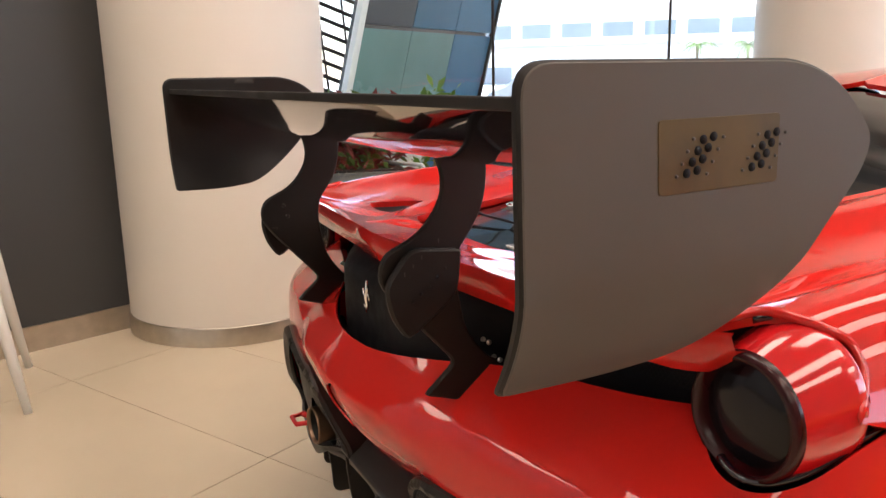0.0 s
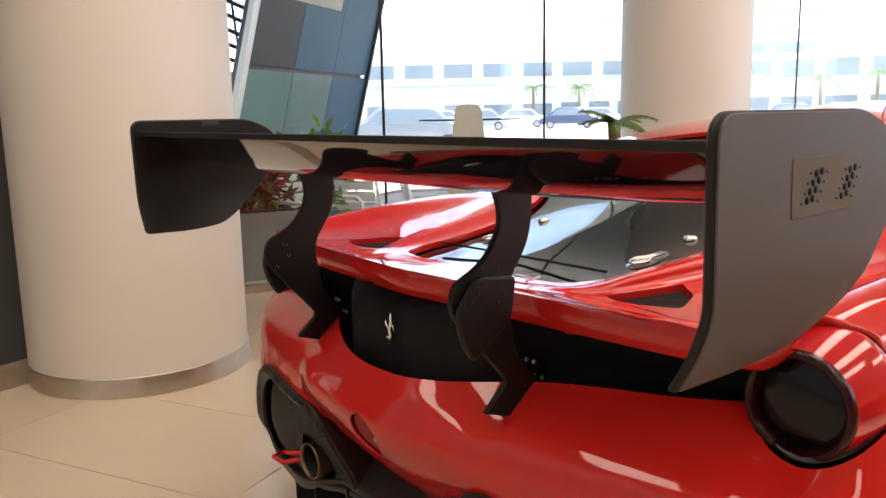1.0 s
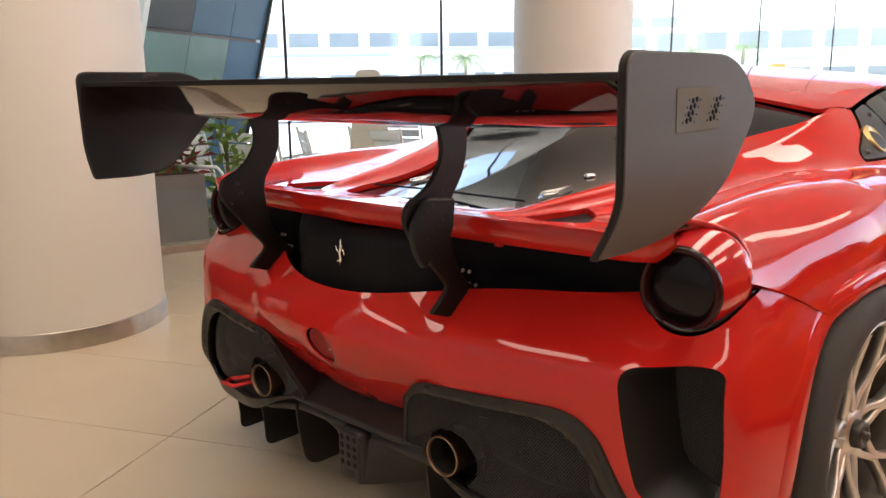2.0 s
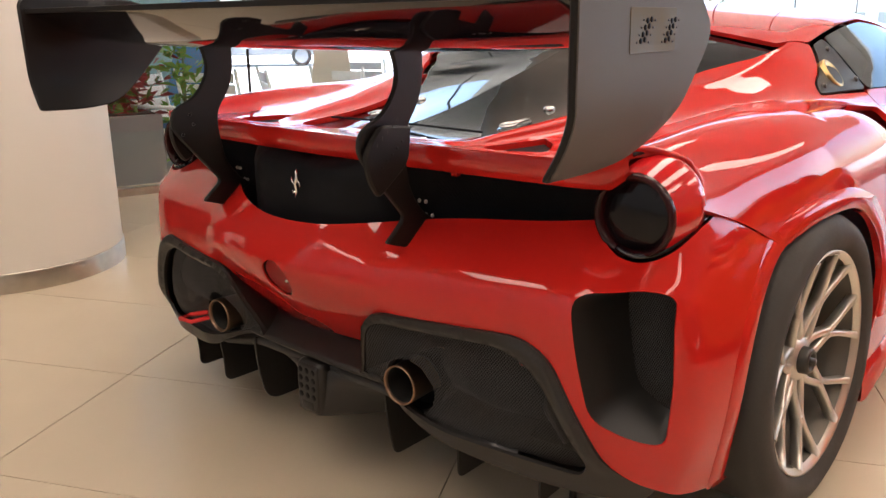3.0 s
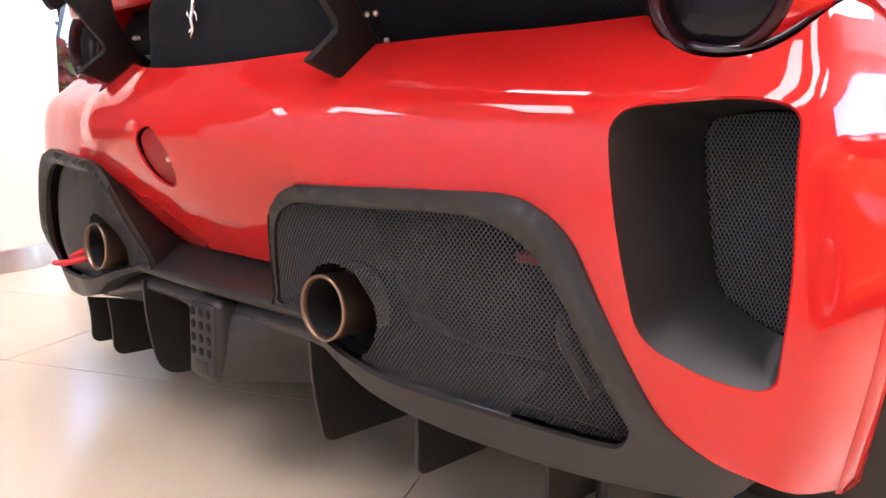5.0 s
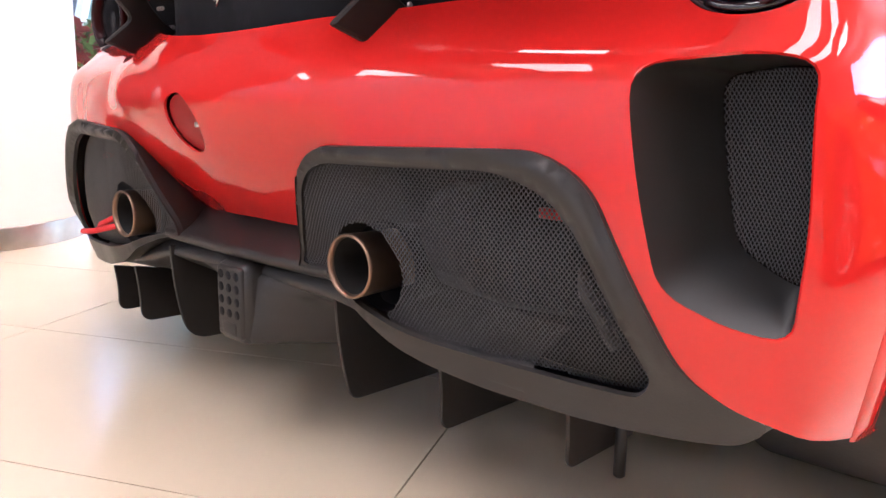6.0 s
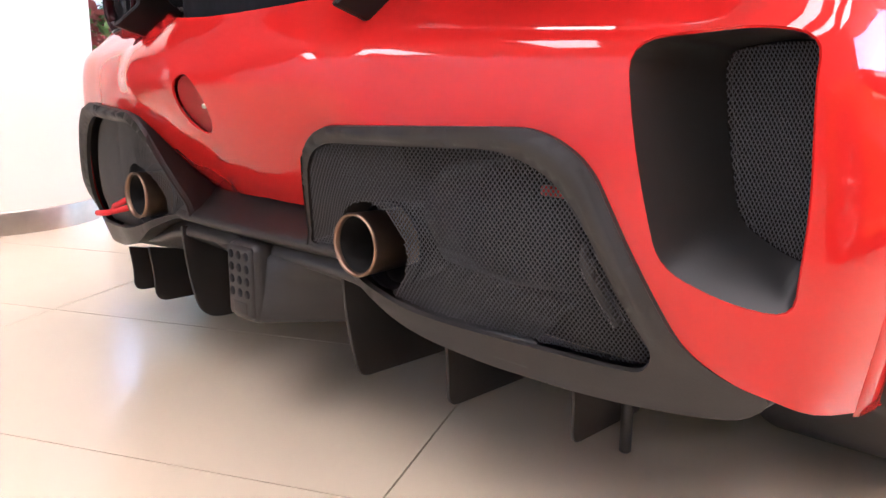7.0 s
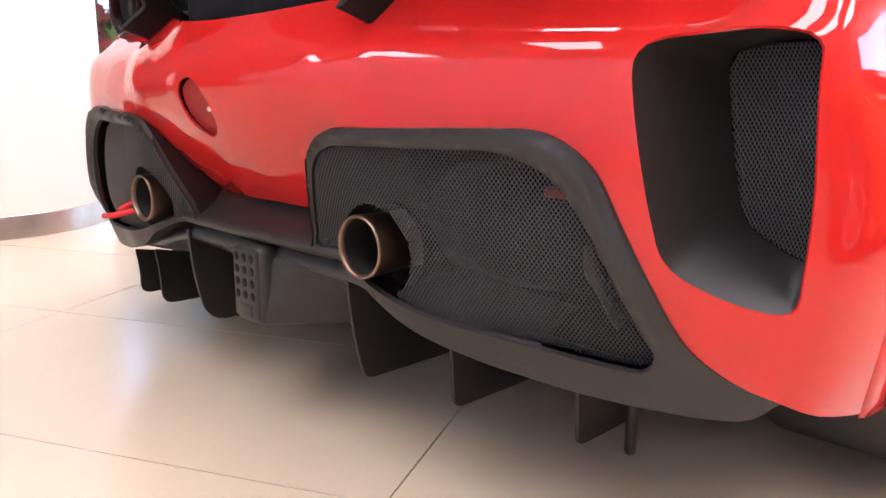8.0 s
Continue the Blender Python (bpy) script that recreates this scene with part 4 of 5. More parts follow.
# side skirts between the wheels, cut off square behind the rear arch
for sg in (1, -1):
    V, F = [], []
    rows = [(1.075, 0.0), (1.09, 1.0), (1.6, 1.0), (2.2, 0.9), (2.75, 0.8), (2.9, 0.5)]
    for y, k in rows:
        x = SEC_X[0](y)
        for dx, z in ((-0.05, 0.225), (0.004, 0.215), (0.020, 0.165), (0.024, 0.118), (0.016, 0.108), (-0.06, 0.106)):
            V.append((sg * (x + dx * (0.6 + 0.4 * k)), y + 0.12 * (0.2 - z) * (1 - k), z))
    for i in range(len(rows) - 1):
        for k in range(5):
            F.append((6 * i + k, 6 * i + k + 1, 6 * i + k + 7, 6 * i + k + 6))
    F.append(tuple(range(6)))
    raw("side_skirt", V, F, RED, car, "red side skirt along the sill")

# ---- wheels ----


def spoke_bar(bm, a, way, widths):
    """A flat bar with chamfered edges across the face of a wheel: way holds (radius, angle)."""
    rings = []
    for i, ((r, o), wd) in enumerate(zip(way, widths)):
        r0, o0 = way[max(i - 1, 0)]
        r1, o1 = way[min(i + 1, len(way) - 1)]
        d = Vector((r1 * math.cos(o1) - r0 * math.cos(o0), r1 * math.sin(o1) - r0 * math.sin(o0))).normalized()
        q = Vector((-d.y, d.x)) * wd / 2
        t = (r - 0.040) / 0.212
        front = -0.046 + 0.044 * t ** 1.4
        ring = []
        for e, x in ((-1, front - 0.024), (-1, front - 0.004), (-0.78, front), (0.78, front), (1, front - 0.004), (1, front - 0.024)):
            u, v = r * math.cos(o) + q.x * e, r * math.sin(o) + q.y * e
            ring.append(bm.verts.new((x, u * math.cos(a) - v * math.sin(a), u * math.sin(a) + v * math.cos(a))))
        rings.append(ring)
    for p, q in zip(rings, rings[1:]):
        for k in range(6):
            bm.faces.new((p[k], p[(k + 1) % 6], q[(k + 1) % 6], q[k]))
    bm.faces.new(rings[0])
    bm.faces.new(rings[-1][::-1])


def wheel(at, sg, toe):
    w = part("wheel", lathe_bm([(0.247, -0.014), (0.258, -0.001), (0.262, 0.0), (0.262, -0.012), (0.252, -0.03)], "x", 72), ALLOY, car, "light alloy racing wheel with slim forked spokes")
    w.matrix_world = Matrix.Translation(at) @ pose(0, 0, 0, 0, 0, 0 if not toe else -sg * toe) @ pose(0, 0, 0, 0, -sg * 2.5, 0) @ Matrix.Diagonal((sg, 1, 1, 1))
    # The barrel's shade inside the rim is put into its colour.
    part("barrel", lathe_bm([(0.249, -0.016), (0.240, -0.04), (0.233, -0.06), (0.22, -0.20), (0.24, -0.29)], "x", 72), BARREL, w, "inner barrel, its shade put into a darker grey")
    part("tyre", lathe_bm([(0.262, -0.006), (0.276, 0.008), (0.305, 0.013), (0.328, 0.004), (0.342, -0.018), (0.347, -0.04), (0.348, -0.15), (0.347, -0.27), (0.33, -0.30), (0.26, -0.295)], "x", 96), RUBBER, w, "wide black slick tyre")
    for k in range(7):
        a = 2 * math.pi * k / 7 + 0.2
        bm = bmesh.new()
        for s in (1, -1):
            spoke_bar(bm, a, [(0.040, 0.42 * s), (0.062, 0.36 * s), (0.090, 0.215 * s), (0.120, 0.085 * s), (0.142, 0.030 * s)], (0.024, 0.021, 0.018, 0.017, 0.018))
            spoke_bar(bm, a, [(0.130, 0.028 * s), (0.150, 0.045 * s), (0.178, 0.100 * s), (0.212, 0.165 * s), (0.252, 0.215 * s)], (0.018, 0.016, 0.014, 0.0135, 0.018))
        part("spoke", bm, ALLOY, w)
    part("hub", lathe_bm([(0.060, -0.12), (0.058, -0.06), (0.050, -0.045), (0.030, -0.042)], "x", 32), ALLOY, w)
    part("hub_nut", lathe_bm([(0.033, -0.046), (0.032, -0.026), (0.028, -0.020), (0.020, -0.020), (0.018, -0.028), (0.010, -0.028), (0.009, -0.012), (0.0005, -0.011)], "x", 14), DARK_METAL, w, "dark central locking nut")
    part("brake_disc", lathe_bm([(0.06, -0.135), (0.195, -0.135), (0.195, -0.165), (0.06, -0.165)], "x", 48), DARK_METAL, w)
    cal = box_bm(-0.19, -0.11, 0.08, 0.20, -0.09, 0.09, 0.02)
    part("brake_caliper", cal, BLACK, w)
    # Dark disc added for the shade at the back of the wheel.
    part("wheel_backing", lathe_bm([(0.0005, -0.25), (0.24, -0.25)], "x", 40), SOOT_SHADE, w)
    return w


for yy in (AXLE_Y, FRONT_Y):
    for sg in (1, -1):
        wheel((sg * (0.960 if yy == AXLE_Y else 0.935), yy, HUB_Z), sg, 4.0 if yy == AXLE_Y else 0)
        V, F = [], []
        for k in range(33):
            a = math.pi * (1.12 * k / 32 - 0.06)
            for dx in (0.0, -0.32):
                V.append((sg * (0.90 + dx), yy + 0.405 * math.cos(a), HUB_Z + 0.37 * math.sin(a)))
        for k in range(32):
            F.append((2 * k, 2 * k + 1, 2 * k + 3, 2 * k + 2))
        raw("wheel_liner", V, F, BLACK_MATT, car, "black wheel arch liner")

# ---- rear wing ----
PLATE = [(-0.218, 1.168, 0.03), (0.100, 1.167, 0.05), (0.165, 1.142, 0.04), (0.214, 1.090, 0.03), (0.200, 1.055, 0.03), (0.111, 0.961, 0.05), (0.045, 0.912, 0.04), (-0.005, 0.887, 0.03), (-0.09, 0.878, 0.1), (-0.212, 0.880, 0.008)]
ploop = [(p.x, p.y) for p in rounded(PLATE, True, 0.012)]


def plate_x(y, z):
    return 0.8365 - 0.035 * max(0.0, (0.98 - z) / 0.09) ** 1.6


rear_wing = part("rear_wing", bmesh.new(), WING_BLACK, car, "broad black rear wing on two swan shaped struts")
for sg in (1, -1):
    plate = slab("endplate", ploop, lambda y, z, d: (sg * (plate_x(y, z) - d), y, z), 0.014, WING_BLACK, rear_wing, "black wing endplate, grey on its outer face", 0.004)
    skin = [(p.x, p.y) for p in rounded([(a * 0.985 - 0.001, 1.03 + (b - 1.03) * 0.985, r) for a, b, r in PLATE], True, 0.012)]
    slab("outer_skin", skin, lambda y, z, d: (sg * (plate_x(y, z) + 0.0015 - d), y, z), 0.003, GREY_PLATE, plate, "matt grey outer skin", 0.001)

# aerofoil: chord, seen from the side; it bows down between the struts
V, F = [], []
prof = []
for k in range(33):
    t = 2 * math.pi * k / 32
    c = 0.5 + 0.5 * math.cos(t)
    th = 0.019 * (math.sin(t)) * (0.6 + 0.4 * (1 - c)) * 0.9
    camber = -0.044 * math.sin(math.pi * c ** 1.2)
    prof.append((c, th + camber))
prof = prof[:-1]
SPAN = 40
for i in range(SPAN + 1):
    x = -0.826 + 1.652 * i / SPAN
    m = abs(x) / 0.826
    drop = 0.0
    for c, h in prof:
        # c = 1 is the leading edge
        y = -0.198 + 0.26 * c
        z = 1.136 - 0.041 * c - drop + h * (1.15 - 0.35 * m ** 4)
        V.append((x, y, z))
m = len(prof)
for i in range(SPAN):
    for k in range(m):
        F.append((i * m + k, i * m + (k + 1) % m, (i + 1) * m + (k + 1) % m, (i + 1) * m + k))
F += [tuple(range(m))[::-1], tuple(SPAN * m + k for k in range(m))]
raw("main_plane", V, F, BLACK_GLOSS, rear_wing, "glossy black curved wing plane")

part("gurney_flap", box_bm(-0.823, 0.823, -0.203, -0.196, 1.128, 1.140, 0.002), WING_BLACK, rear_wing, "thin black trailing edge flap", False)
STRUT = [(-0.055, 1.085, 0.01), (-0.018, 1.04, 0.05), (-0.010, 0.990, 0.06), (-0.045, 0.935, 0.06), (-0.112, 0.905, 0.03), (-0.122, 0.870, 0.03), (-0.100, 0.835, 0.03), (0.004, 0.722, 0.015), (-0.050, 0.677, 0.006), (0.018, 0.655, 0.006), (0.095, 0.704, 0.012), (0.064, 0.720, 0.012), (0.035, 0.755, 0.02), (0.022, 0.78, 0.03), (0.008, 0.85, 0.06), (0.010, 0.895, 0.06), (0.055, 0.955, 0.08), (0.066, 1.02, 0.08), (0.055, 1.085, 0.01)]
sloop = [(p.x, p.y) for p in rounded(STRUT, True, 0.01)]
for sg in (1, -1):
    st = slab("strut", sloop, lambda y, z, d: (sg * (0.322 - d), y, z), 0.012, WING_BLACK, rear_wing, "black curved wing strut", 0.003)

# ---- tail lights ----
for sg in (1, -1):
    c = Vector((sg * 0.742, 0.156, 0.758))
    tube = []
    for r, y, lift in ((0.0765, 0.004, 0.0), (0.083, 0.025, 0.004), (0.089, 0.050, 0.009), (0.0925, 0.072, 0.013), (0.093, 0.085, 0.015), (0.088, 0.094, 0.016)):
        tube.append([(c.x + sg * (0.45 * lift + r * math.cos(a)), c.y + y, c.z + lift + r * math.sin(a)) for a in [2 * math.pi * k / 56 for k in range(56)]])
    lamp = raw("tail_light", [p for ring in tube for p in ring], [(56 * i + k, 56 * i + (k + 1) % 56, 56 * i + 56 + (k + 1) % 56, 56 * i + 56 + k) for i in range(5) for k in range(56)], LENS_RED, car, "round tail light in a deep red lens tube")
    part("bezel", lathe_bm([(0.0775, 0.020), (0.0800, 0.010), (0.0795, 0.001), (0.076, -0.004), (0.071, -0.004), (0.067, 0.001), (0.064, 0.010), (0.062, 0.018)], "y", 56, centre=c), BEZEL, lamp, "dark red bezel")
    part("lens", lathe_bm([(0.065, 0.014), (0.052, 0.008), (0.03, 0.004), (0.0005, 0.003)], "y", 48, centre=c), LENS_DARK, lamp, "smoked round lens")
    # Black disc fills the gap round the tube, painting its shadow.
    raw("housing_back", [tuple(c + Vector((sg * (0.006 + 0.090 * math.cos(a)), 0.096, 0.012 + 0.090 * math.sin(a)))) for a in [2 * math.pi * k / 32 for k in range(32)]], [tuple(range(32))], BLACK_MATT, lamp)

    # the body's rounded lip round the light, with a black seal inside it
    edge = [shell_fast(y, v) for y, v in [(0.2255, v_of_z(0.2255, 0.772))] + LIGHT_EDGE + [(0.212, 0.586), (0.17, 0.598), (0.13, 0.607), (0.095, 0.625)]]
    m = len(edge) - 1
    ex_, ey_, ez_ = (curve(*[(i, p[c]) for i, p in enumerate(edge)]) for c in range(3))
    lip = [Vector((sg * (ex_(m * k / 48) + 0.001), ey_(m * k / 48), ez_(m * k / 48) + 0.001)) for k in range(49)]
    part("light_surround", rod_bm(lip, [0.006 * min(1.0, 0.2 + k / 8, 0.2 + (48 - k) / 10) for k in range(49)], 10), RED, car, "rounded red lip round the tail light")
    low = [Vector(bumper_skin(sg * s, z, 0.004)) for s, z in light_pts[:22]]
    middle = Vector((sg * 0.750, 0.20, 0.778))
    seal = [p + Vector((middle.x - p.x, 0, middle.z - p.z)).normalized() * 0.008 + Vector((0, 0.008, 0)) for p in low[::-1] + lip[1:36]]
    part("seal", rod_bm(seal, 0.006, 8), BLACK_GLOSS, lamp, "black rubber seal round the light")

# ---- diffuser ----
edge_z = curve((0.0, 0.295), (0.20, 0.295), (0.24, 0.293), (0.30, 0.282), (0.374, 0.262), (0.427, 0.258), (0.516, 0.246), (0.614, 0.236), (0.737, 0.226), (0.82, 0.222))
V, F = [], []
N = 90
for i in range(N + 1):
    x = -0.575 + 1.15 * i / N
    z0 = edge_z(abs(x))
    q = tail(s_of(x, 0.25), 0.25)
    for dy, z in ((0.10, z0 + 0.06), (0.03, z0 + 0.035), (0.004, z0 + 0.012), (0.002, z0), (0.010, z0 - 0.006), (0.12, z0 * 0.55 + 0.07), (0.25, 0.116), (0.34, 0.114)):
        V.append((x, max(q[1], 0.022) + dy, z))
for i in range(N):
    for k in range(7):
        F.append((8 * i + k, 8 * i + k + 1, 8 * i + k + 9, 8 * i + k + 8))
raw("diffuser", V, F, CARBON, car, "dark carbon rear diffuser ramp")
# blade between the pods, and the pointed wedge below it
V, F = [], []
for i in range(41):
    x = -0.236 + 0.472 * i / 40
    b = 0.12 * x * x
    for y, z in ((0.085, 0.392), (0.062, 0.378), (0.046, 0.366), (0.024, 0.353), (0.006, 0.345), (-0.001, 0.340), (-0.001, 0.333), (0.008, 0.325), (0.030, 0.316), (0.06, 0.31)):
        V.append((x, y + b, z))
for i in range(40):
    for k in range(9):
        F.append((10 * i + k, 10 * i + k + 1, 10 * i + k + 11, 10 * i + k + 10))
raw("diffuser_blade", V, F, BLACK, car, "black sloping blade above the diffuser")
V, F = [], []
N = 44
for i in range(N + 1):
    x = -0.24 + 0.48 * i / N
    a = abs(x)
    low = -0.004 + 1.1 * max(0.0, a - 0.039)
    top = 0.012 + 0.10 * a
    row = [(x, 0.075 + 0.25 * x * x, 0.325), (x, top + 0.012, 0.303), (x, top, 0.294)]
    for t in (0.25, 0.5, 0.75, 0.95):
        row.append((x, top + (low - top) * t ** (0.6 if low > top else 1.0), 0.294 - 0.105 * t))
    row += [(x, low + 0.006, 0.185), (x, low + 0.12, 0.165), (x, low + 0.26, 0.125)]
    V += row
M = len(row)
for i in range(N):
    for k in range(M - 1):
        F.append((M * i + k, M * i + k + 1, M * i + M + k + 1, M * i + M + k))
raw("diffuser_centre", V, F, BLACK, car, "black centre wedge of the diffuser")
FINS = [(0.212, 0.030, 0.311, 0.078, 0.118, 0.30), (0.387, 0.075, 0.237, 0.100, 0.114, 0.30), (0.562, 0.140, 0.201, 0.162, 0.092, 0.33)]
for sg in (1, -1):
    for x, y0, z0, y1, z1, y2 in FINS:
        back = 0.0 if sg > 0 else 0.018 + 0.11 * (x - 0.212)
        y0, y1 = y0 - back, y1 - back
        fl = rounded([(y0 + 0.004, z0, 0.004), (y0 + 0.012, 0.5 * (z0 + z1), 0.05), (y1 - 0.012, z1, 0.022 if sg > 0 else 0.05), (y2, z1 - 0.004, 0.004), (y2, z1 + 0.05, 0.01), (y0 + 0.10, z0 - 0.02, 0.02)], True, 0.01)
        slab("fin", [(p.x, p.y) for p in fl], lambda yy, zz, d: (sg * (x * (1.0 if sg > 0 else 1.13) + d), yy, zz), 0.006, BLACK, car, "black upright diffuser fin with a rounded corner", 0.0015)
    part("jack_pin", rod_bm([(sg * 0.586, 0.26, 0.21), (sg * 0.586, 0.26, 0.054), (sg * 0.586, 0.26, 0.051)], [0.009, 0.009, 0.006], 14), BLACK, car, "short black jacking pin")

# rain light
rl = part("rain_light", box_bm(-0.044, 0.044, -0.008, 0.09, 0.180, 0.319, 0.016), BLACK, car, "black rain light with three rows of round holes")
part("rain_light_plate", box_bm(-0.037, 0.036, -0.0105, 0.01, 0.190, 0.312, 0.006), BLACK, rl)
part("lower_tab", box_bm(-0.022, 0.020, -0.0122, 0.005, 0.195, 0.217, 0.003), BLACK, rl)
for i in range(3):
    for j in range(4):
        part("lamp_dot", lathe_bm([(0.0001, -0.0109), (0.0072, -0.0111), (0.0078, -0.0100)], "y", 16, centre=(-0.023 + 0.0225 * i, 0, 0.232 + 0.0215 * j)), BLACK_MATT, rl)

# emblem: a few plain upright silver strokes
bm = bmesh.new()
ey = band_y(0.0) - 0.008
for pts, r in ((((-0.003, 0.722), (0.003, 0.737), (-0.001, 0.752), (0.006, 0.768), (0.004, 0.786)), (0.0015, 0.0035, 0.0042, 0.0045, 0.002)),
               (((-0.001, 0.750), (-0.011, 0.758), (-0.013, 0.768)), (0.0025, 0.0022, 0.0012)),
               (((0.004, 0.765), (0.013, 0.757), (0.015, 0.747)), (0.0025, 0.002, 0.0012)),
               (((0.001, 0.737), (-0.009, 0.731), (-0.011, 0.738)), (0.0022, 0.0018, 0.001))):
    rod_bm([(x, ey, z) for x, z in pts], list(r), 8, bm)
part("emblem", bm, SILVER, car, "small plain silver emblem")

# ---- small parts of the car ----
# patch with holes on the endplates
PATCH = material("golden brown adhesive film", (0.085, 0.058, 0.022), 0.48, 0.1, 0.0, 0.3, 16.0, spec=0.35)
for sg in (1, -1):
    px = lambda y, z, d: (sg * (plate_x(y, z) + 0.0025 - d), y, z)
    patch = slab("hole_patch", [(p.x, p.y) for p in rounded([(-0.079, 1.117, 0.004), (-0.076, 1.052, 0.004), (0.070, 1.054, 0.004), (0.069, 1.118, 0.004)], True, 0.01)], px, 0.002, PATCH, rear_wing, "thin brown film round the bolt holes", 0.0005)
    for cy, lean in ((-0.045, 1), (0.035, 1)):
        for i in range(2):
            for j in range(4):
                y, z = cy + 0.012 * i + 0.006 * j, 1.070 + 0.0095 * j + 0.002 * i
                part("bolt_hole", lathe_bm([(0.0042, 0.0), (0.0042, 0.0008), (0.0003, 0.0009)], "x", 12, centre=(sg * (plate_x(y, z) + 0.0026), y, z)), BLACK_MATT, patch)
        for i in range(2):
            for j in range(4):
                y, z = cy - 0.012 + 0.036 * i + 0.006 * j, 1.068 + 0.0105 * j
                part("rivet", lathe_bm([(0.0018, 0.0), (0.0015, 0.0012), (0.0003, 0.0014)], "x", 8, centre=(sg * (plate_x(y, z) + 0.0026), y, z)), DARK_METAL, patch)

# adjuster plates and bolts on the struts
ADJ = [(-0.118, 0.862, 0.02), (-0.108, 0.812, 0.03), (-0.082, 0.775, 0.012), (0.002, 0.835, 0.02), (0.010, 0.905, 0.008), (-0.075, 0.915, 0.02)]
for sg in (1, -1):
    al = [(p.x, p.y) for p in rounded(ADJ, True, 0.01)]
    adj = slab("adjuster_plate", al, lambda y, z, d: (sg * (0.338 - d), y, z), 0.014, WING_BLACK, rear_wing, "thick black adjuster plate", 0.004)
    for k in range(5):
        y, z = -0.075 + 0.014 * k, 0.835 + 0.011 * k
        # Each slot is a dark dot in place of its shaded depth.
        part("slot", lathe_bm([(0.003, 0.0), (0.003, 0.001), (0.0003, 0.001)], "x", 8, centre=(sg * 0.3385, y, z)), SOOT_SHADE, adj)
        part("scale_mark", box_bm(sg * 0.3378, sg * 0.3386, y - 0.012, y - 0.0105, z + 0.040, z + 0.046) if sg > 0 else box_bm(-0.3386, -0.3378, y - 0.012, y - 0.0105, z + 0.040, z + 0.046), DARK_METAL, adj, "", False)
    for y, z in ((0.082, 0.712), (0.062, 0.745), (-0.070, 0.892), (-0.062, 0.868), (-0.092, 0.845)):
        for face in (0.324, 0.309):
            part("bolt", lathe_bm([(0.0042, 0.0), (0.0042, 0.003 if face > 0.32 else -0.003), (0.0003, 0.004 if face > 0.32 else -0.004)], "x", 10, centre=(sg * face, y, z)), STEEL, rear_wing)
    slab("strut_cap", [(p.x, p.y) for p in rounded([(-0.135, 1.118, 0.02), (-0.07, 1.062, 0.03), (0.05, 1.052, 0.03), (0.062, 1.08, 0.01), (0.03, 1.10, 0.02)], True, 0.01)], lambda y, z, d: (sg * (0.330 - d), y, z), 0.028, WING_BLACK, rear_wing, "black strut head under the wing", 0.006)

# cover fasteners, knobs and grid on the engine cover glass
for sg in (1, -1):
    hx, hy, hz, rise = sg * 0.231, 0.478, 0.8525, 0.12
    orn = part("hinge_clip", bmesh.new(), SILVER, car, "bright oval metal cover fastener")
    part("base_plate", slab_oval(hx + sg * 0.003, hy + 0.022, hz - 0.003, 0.026, 0.066, rise), BLACK_GLOSS, orn, "thin black base plate")
    for dx, dy, rx, ry, thick in ((0.0, 0.0, 0.019, 0.027, 0.0024), (0.0, 0.0, 0.010, 0.014, 0.0020)):
        ring = [(hx + sg * (dx + rx * math.cos(a)), hy + dy + ry * math.sin(a), hz + 0.004 + rise * (dy + ry * math.sin(a))) for a in [2 * math.pi * i / 24 for i in range(25)]]
        part("ring", rod_bm(ring, thick, 6), SILVER, orn)
    for off in (-0.005, 0.005):
        part("bar", rod_bm([(hx + sg * (off - 0.001), hy + 0.008, hz + 0.005), (hx + sg * (off + 0.007), hy + 0.074, hz + 0.012)], 0.0026, 6), SILVER, orn)
    part("bar", rod_bm([(hx - sg * 0.015, hy - 0.012, hz + 0.004), (hx + sg * 0.012, hy + 0.012, hz + 0.007)], 0.0026, 6), SILVER, orn)
    part("knob", lathe_bm([(0.016, 0.0), (0.016, 0.006), (0.012, 0.010), (0.0004, 0.011)], "z", 18, centre=(sg * 0.228, 0.664, 0.877)), SILVER, car, "small round metal knob")
grid = part("louvre_grid", box_bm(0.100, 0.152, 0.236, 0.262, 0.834, 0.8420, 0.002), WHITE_METAL, car, "small white framed vent grid on the cover", False)
for k in range(3):
    part("louvre", box_bm(0.1035 + 0.0160 * k, 0.1165 + 0.0160 * k, 0.240, 0.258, 0.8415, 0.8426), BLACK, grid, "", False)
part("glass_seam", rod_bm([(-0.26, 0.335, 0.8545), (0.0, 0.325, 0.8585), (0.26, 0.335, 0.8545)], 0.003, 6), BLACK_MATT, car)
part("lip_bracket", box_bm(0.372, 0.388, 0.085, 0.10, 0.80, 0.84, 0.003), RED, car)

# fuel filler behind the side window
GOLD = material("golden anodised metal", (0.55, 0.38, 0.16), 0.32, 1.0, 0.0, 0.1, 12.0)
for sg in (1, -1):
    c = Vector(shell_fast(1.345, 0.675))
    c.x *= sg
    fil = part("fuel_filler", lathe_bm([(0.0005, -0.012), (0.026, -0.010), (0.032, 0.0), (0.042, 0.004), (0.048, 0.0), (0.049, -0.02)], "x", 36, centre=(0, 0, 0)), GOLD, car, "golden fuel filler neck")
    fil.matrix_world = Matrix.Translation(c) @ pose(0, 0, 0, 0, -sg * 38, 0) @ Matrix.Diagonal((sg, 1, 1, 1))

